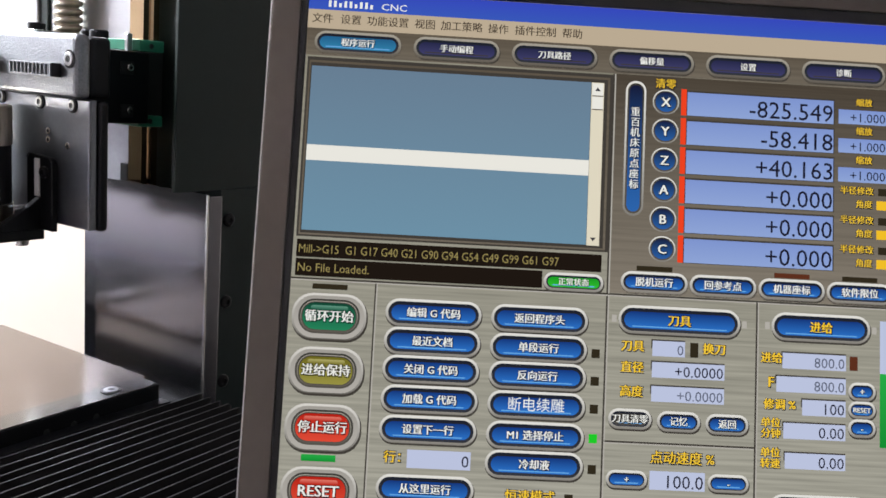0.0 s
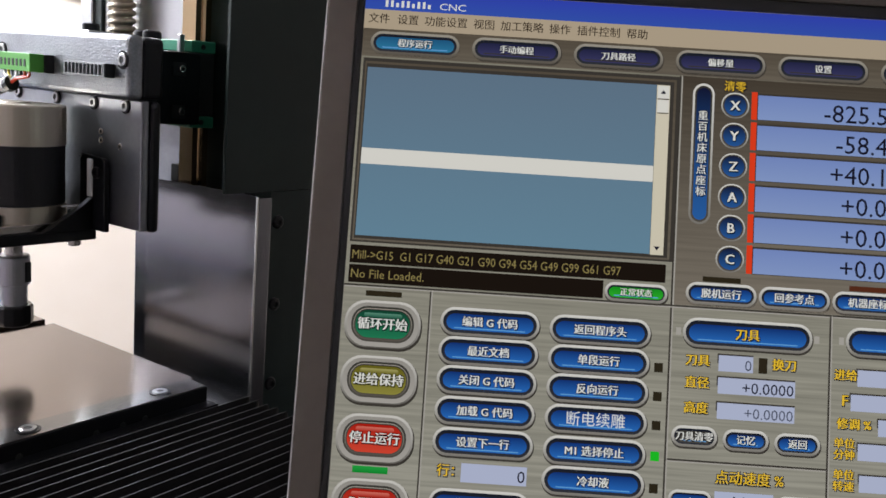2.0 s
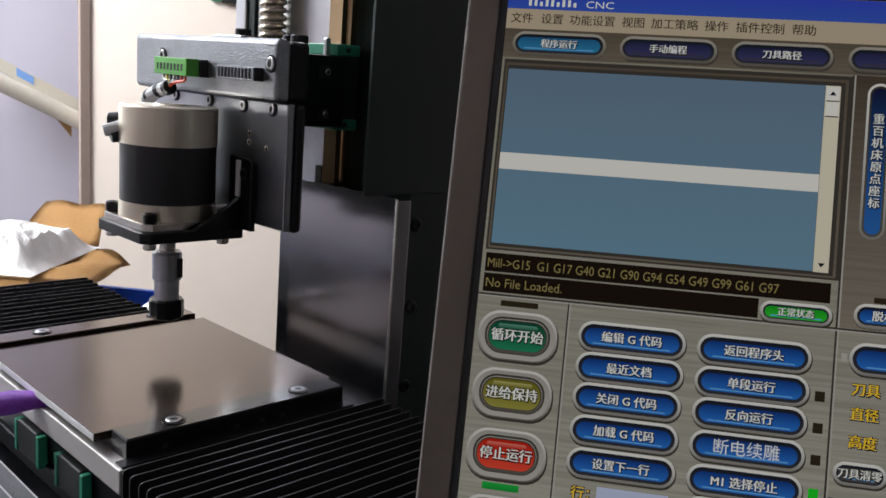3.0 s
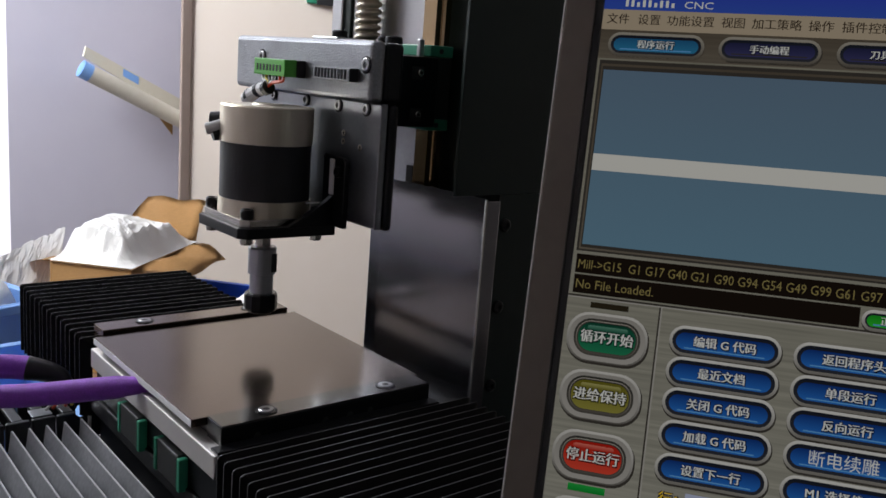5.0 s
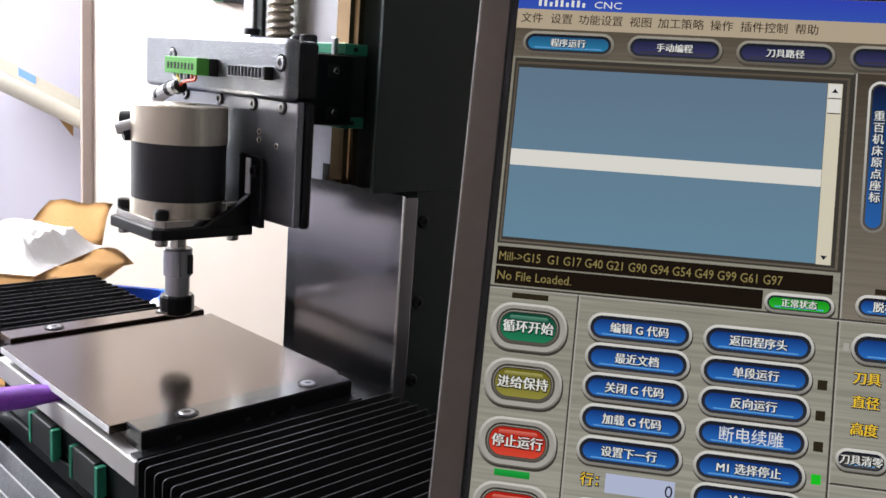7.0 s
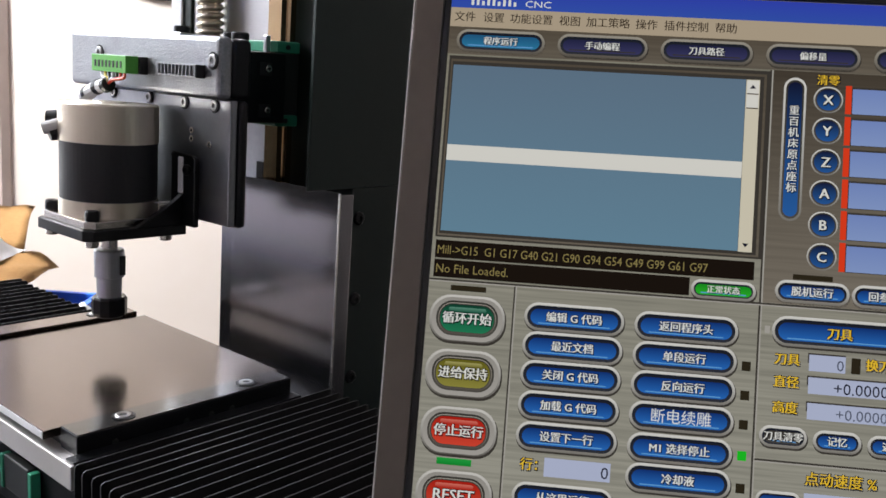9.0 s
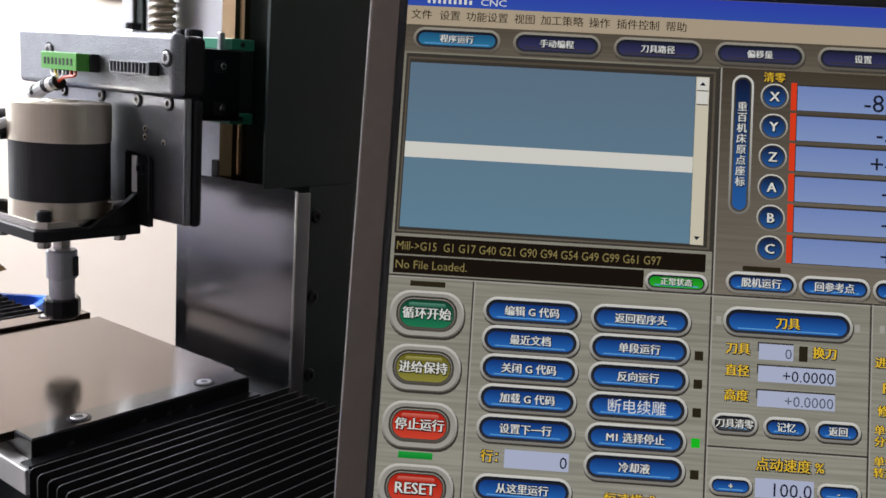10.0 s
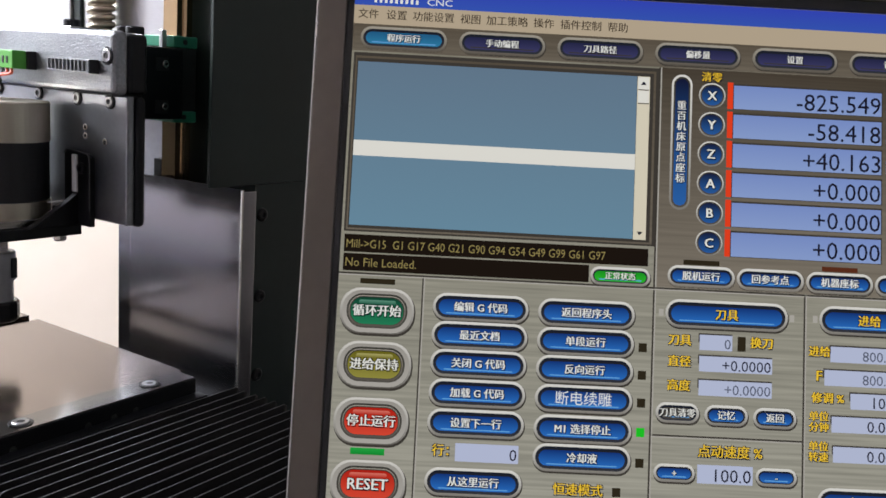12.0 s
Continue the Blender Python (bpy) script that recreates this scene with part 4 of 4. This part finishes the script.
for k in range(9):
    rect("title_mark", 3.6 + 1.8 * k, (-23.5, -23.5, -22.7)[k % 3], 4.5 + 1.8 * k, -21.2, L_TXTW, 2)
rect("menu_bar", -3.2, -20.1, 243, -13.4, L_MENU, 1)
for s, u in (("文件", 1.8), ("设置", 11.6), ("功能设置", 24.4), ("视图", 37.3), ("加工策略", 50.2), ("操作", 63.0), ("插件控制", 76.0), ("帮助", 89.0)):
    text(s, u, -16.9, 3.3, L_TXTB, 2, bold=0.008)
rect("tab_strip", -3.2, -13.4, 243, -3.8, L_BG2, 1)
for k, s in enumerate(("程序运行", "手动编程", "刀具路径", "偏移量", "设置", "诊断")):
    u = 14.5 + 34.3 * k
    button(u - 15, u + 15, -8.7, 7.8, s, L_TABON if k == 0 else L_TAB, 3.2, rim=L_RIMDIM)

# code list
rect("list_frame", -2.4, -3.2, 104.0, 59.2, L_SHADE, 1)
rect("list_frame_light", -1.7, -2.0, 103.0, 58.6, L_BG2, 2)
rect("list_frame_inner", -1.2, -1.2, 102.2, 58.0, L_SHADE, 3)
rect("code_list", -0.8, 0.0, 96.4, 57.0, L_CODE, 4)
rect("code_line", -0.8, 27.6, 96.4, 33.0, L_WHITE, 5)
rect("scroll_bar", 96.5, 0.0, 100.9, 57.2, L_SCROLL, 4)
rect("scroll_arrow_box", 96.8, 0.3, 100.6, 4.6, L_WHITE, 5)
rect("scroll_thumb", 96.8, 5.0, 100.6, 9.4, L_WHITE, 5)
rect("scroll_line", 96.8, 4.6, 100.6, 4.95, L_TXTB, 6)
rect("scroll_line", 96.8, 9.4, 100.6, 9.75, L_TXTB, 6)
for v, sgn in ((2.4, 1), (55.0, -1)):
    bm = bmesh.new()
    bm.faces.new([bm.verts.new(((98.7 + a) * mm, (-v + b * sgn) * mm, -0.2 * mm + 0.18 * mm)) for a, b in ((-1.0, -0.6), (1.0, -0.6), (0, 0.7))][::sgn])
    part("scroll_arrow", bm, L_TXTD, screen, local=True)
rect("mode_line", -2.0, 60.2, 102.0, 66.2, L_BLACK, 1)
rect("file_line", -2.0, 66.7, 81.8, 72.6, L_BLACK, 1)
text("Mill->G15  G1 G17 G40 G21 G90 G94 G54 G49 G99 G61 G97", -1.2, 63.3, 2.9, L_TXTO, 2, width=88.5, align="LEFT")
text("No File Loaded.", -1.2, 69.6, 2.9, L_TXTO, 2, width=24.0, align="LEFT")
button(82.3, 102.9, 70.1, 6.2, "正常状态", lit("display_state", (26, 150, 34), (50, 190, 50)), 2.9)

# joints of the display's panels
for a in ((104.0, -3.6, 104.6, 157.5), (25.2, 73.6, 25.7, 157.5), (156.0, 73.4, 156.6, 157.5), (-3.2, 73.1, 243, 73.7), (104.6, 122.6, 156.0, 123.2)):
    rect("joint", *a, L_SHADE, 1)
    vertical = a[2] - a[0] < 1
    rect("joint_light", *((a[2], a[1], a[2] + 0.45, a[3]) if vertical else (a[0], a[3], a[2], a[3] + 0.4)), L_LIGHT, 1)

# large round-ended keys
for v, s, m, g in ((85.9, "循环开始", L_GREENB, ((96, 150, 128), (30, 84, 64))), (103.9, "进给保持", L_OLIVE, ((176, 170, 104), (112, 106, 38))), (122.7, "停止运行", L_RED, ((226, 120, 104), (182, 40, 30))), (143.3, "RESET", L_RED, ((226, 120, 104), (182, 40, 30)))):
    pill("key_shade", 10.7, v + 0.6, 25.4, 15.8, 7.1, L_SHADE, 1)
    pill("key_rim", 10.4, v, 25.0, 15.4, 6.9, L_KEYRIM, 2)
    pill("key_slope", 10.4, v + 0.2, 23.6, 14.2, 6.5, L_KEYSLOPE, 2.5)
    pill("key_groove", 10.4, v, 20.6, 11.6, 5.4, L_RIMD, 3)
    pill("key_ring", 10.4, v, 19.2, 10.3, 4.7, L_RIMDIM, 4)
    pill("key_edge", 10.4, v, 18.6, 9.7, 4.4, L_RIMD, 5)
    pill("key_face", 10.4, v, 17.8, 9.0, 4.1, m, 6)
    pill("key_gloss", 10.4, v - 2.9, 12.5, 1.5, 0.75, lit("display_key_gloss", *g), 7)
    shadowed(s, 10.4, v, 3.7 if s != "RESET" else 3.6, L_TXTW, 8, bold=0.022)
rect("key_lamp", 4.2, 75.0, 16.0, 76.8, L_LEDOFF, 2)
rect("key_lamp", 4.0, 131.6, 15.4, 133.8, L_LED, 2)

for v, s in ((83.2, "编辑 G 代码"), (92.7, "最近文档"), (102.1, "关闭 G 代码"), (112.0, "加载 G 代码"), (122.0, "设置下一行"), (141.4, "从这里运行")):
    button(29.2, 61.7, v, 9.2, s, tall=3.8)
for v, s in ((83.3, "返回程序头"), (93.0, "单段运行"), (102.4, "反向运行"), (112.2, "断电续雕"), (122.3, "M1 选择停止"), (131.9, "冷却液")):
    button(65.0, 98.0, v, 9.2, s, tall=4.6 if s == "断电续雕" else 3.8, plain=s == "断电续雕")
for v, m in ((93.9, L_LEDOFF), (103.2, L_LEDOFF), (112.5, L_LEDOFF), (122.3, L_LEDG), (132.5, L_LEDOFF), (142.5, L_LEDOFF)):
    u = 101.0 if v < 140 else 93.5
    rect("lamp", u - 1.4, v - 1.5, u + 1.4, v + 1.5, m, 2)
shadowed("行：", 34.0, 131.3, 3.8, L_TXTY, 3, bold=0.014)
rect("number_box", 39.0, 128.6, 60.2, 134.6, L_BOX, 2)
text("0", 59.6, 131.8, 3.8, L_TXTD, 3, align="RIGHT")
shadowed("恒速模式", 80.5, 142.3, 3.8, L_TXTY, 3, bold=0.014)

# axis readouts
rect("readout_panel", 105.1, -3.7, 242.9, 73.0, L_BG3, 1)
pill("home_key_rim", 112.2, 22.3, 7.2, 47.6, 3.6, L_RIM, 2)
pill("home_key_groove", 112.2, 22.3, 5.8, 46.0, 2.9, L_RIMD, 3)
pill("home_key_face", 112.2, 22.3, 4.6, 44.6, 2.3, lit("display_home_key", (22, 26, 54), (44, 100, 172)), 4)
for k, s in enumerate("重百机床原点座标"):
    shadowed(s, 112.2, 9.6 + 3.65 * k, 3.1, L_TXTW, 5, bold=0.014)
shadowed("清零", 122.6, -1.0, 3.3, L_TXTY, 3, bold=0.012)
for k, (s, value) in enumerate((("X", "-825.549"), ("Y", "-58.418"), ("Z", "+40.163"), ("A", "+0.000"), ("B", "+0.000"), ("C", "+0.000"))):
    v = 5.4 + 10.32 * k
    pill("axis_key_rim", 122.8, v, 9.4, 8.8, 4.4, L_RIM, 2)
    pill("axis_key_groove", 122.8, v, 8.4, 7.9, 4.0, L_RIMD, 3)
    pill("axis_key_face", 122.8, v, 7.4, 7.0, 3.5, L_AXIS, 4)
    shadowed(s, 122.8, v, 3.2, L_TXTW, 5, bold=0.03)
    rect("axis_bar", 128.2, v - 5.0, 130.1, v + 4.4, L_REDBAR, 2)
    rect("readout_shade", 130.1, v - 4.6, 182.9, v + 4.5, L_SHADE, 2)
    rect("readout", 130.4, v - 4.0, 182.5, v + 4.3, L_DRO, 3)
    text(value, 182.2, v + 0.6, 6.0, L_TXTD, 4, align="RIGHT")
    if k < 3:
        shadowed("缩放", 193.5, v - 3.9, 2.7, L_TXTY, 3, bold=0.012)
        rect("scale_box", 184.3, v - 1.2, 206.0, v + 3.9, L_DRO, 2)
        text("+1.0000", 188.6, v + 1.5, 3.2, L_TXTD, 3, align="LEFT")
    else:
        shadowed("半径修改", 191.0, v - 3.4, 2.7, L_TXTY, 3, bold=0.012)
        shadowed("角度", 193.6, v + 1.3, 2.7, L_TXTY, 3, bold=0.012)
        rect("lamp", 198.6, v - 4.6, 203.0, v - 2.0, L_LEDOFF, 2)
        rect("lamp", 198.0, v - 0.2, 203.0, v + 3.0, L_YEL, 2)
for u, s, m in ((120.4, "脱机运行", L_LEDOFF), (144.3, "回参考点", None), (168.3, "机器座标", L_LEDBR), (192.2, "软件限位", L_LEDOFF)):
    button(u - 11.6, u + 11.6, 68.8, 7.2, s, L_BLUE, 3.6)
    if m:
        rect("lamp", u - 6.2, 63.2, u + 6.2, 64.9, m, 2)

# tool and feed panels
for u0, u1, v, s in ((108.4, 150.6, 81.6, "刀具"), (161.4, 196.0, 81.4, "进给"), (161.4, 196.0, 142.6, "对刀 操作")):
    for a in (u0 - 2.2, u1 + 0.6):
        rect("plug", a, v - 1.2, a + 1.6, v + 1.2, L_LIGHT, 1)
    button(u0, u1, v, 9.6, s, tall=4.4, ink=L_TXTY)
for v, s, u1, value, m, h in ((91.1, "刀具", 131.6, "0", L_TXTG, 3.4), (98.3, "直径", 145.4, "+0.0000", L_TXTD, 3.6), (106.4, "高度", 145.4, "+0.0000", L_TXTG, 3.4)):
    shadowed(s, 113.6, v - 0.4, 3.6, L_TXTY, 3, bold=0.028)
    rect("box_shade", 120.0, v - 3.1, u1, v, L_SHADE, 1)
    rect("number_box", 120.4, v - 2.6, u1, v + 2.6, L_BOX, 2)
    text(value, u1 - 0.5, v + 0.3, h, m, 3, align="RIGHT")
rect("lamp", 133.4, 88.6, 136.2, 93.6, L_LEDOFF, 2)
shadowed("换刀", 141.6, 90.6, 3.6, L_TXTY, 3, bold=0.028)
button(106.0, 120.8, 115.2, 6.8, "刀具清零", lit("display_plain_key", (72, 68, 62), (88, 84, 78)), 3.4)
button(122.6, 137.4, 115.4, 6.8, "记忆", tall=3.4)
button(139.2, 154.0, 115.6, 6.8, "返回", tall=3.4)
shadowed("点动速度 %", 131.6, 127.6, 4.0, L_TXTY, 3, bold=0.014)
button(105.8, 119.8, 135.2, 6.0, "+", tall=2.6)
rect("number_box", 120.6, 132.0, 139.4, 138.2, L_BOX, 2)
text("100.0", 138.8, 135.4, 4.3, L_TXTD, 3, align="RIGHT")
button(140.4, 154.4, 135.2, 6.0, "-", tall=2.6)
for v, s, u0, value, m, h in ((93.0, "进给", 165.4, "800.0", L_TXTG, 3.4), (101.0, "F", 163.4, "800.0", L_TXTG, 3.4), (108.6, "修调 %", 172.4, "100", L_TXTD, 3.7), (116.6, "单位\n分钟", 166.0, "0.00", L_TXTD, 3.7), (126.6, "单位\n转速", 166.6, "0.00", L_TXTD, 3.7)):
    rows = s.split("\n")
    for k, r in enumerate(rows):
        shadowed(r, 161.6 if s != "修调 %" else 164.6, v - 0.6 + (3.6 * k - 1.8 if len(rows) > 1 else 0), 3.1 if len(rows) > 1 else 3.4, L_TXTY, 3, bold=0.028)
    rect("box_shade", u0 - 0.4, v - 3.1, 187.5, v, L_SHADE, 1)
    rect("number_box", u0, v - 2.6, 187.5, v + 2.7, L_BOX, 2)
    text(value, 187.0, v + 0.3, h, m, 3, align="RIGHT")
rect("lamp", 188.8, 90.6, 191.6, 95.4, L_LEDBR, 2)
for v, s, h in ((102.4, "+", 6.2), (108.6, "RESET", 5.8), (114.8, "-", 6.2)):
    button(188.4, 198.0, v, h, s, L_BLUE, 2.6 if s != "RESET" else 2.0)
rect("feed_bar", 199.4, 78.0, 206.0, 96.0, L_BOX, 2)
rect("feed_bar_fill", 199.4, 96.0, 206.0, 121.0, L_LED, 2)
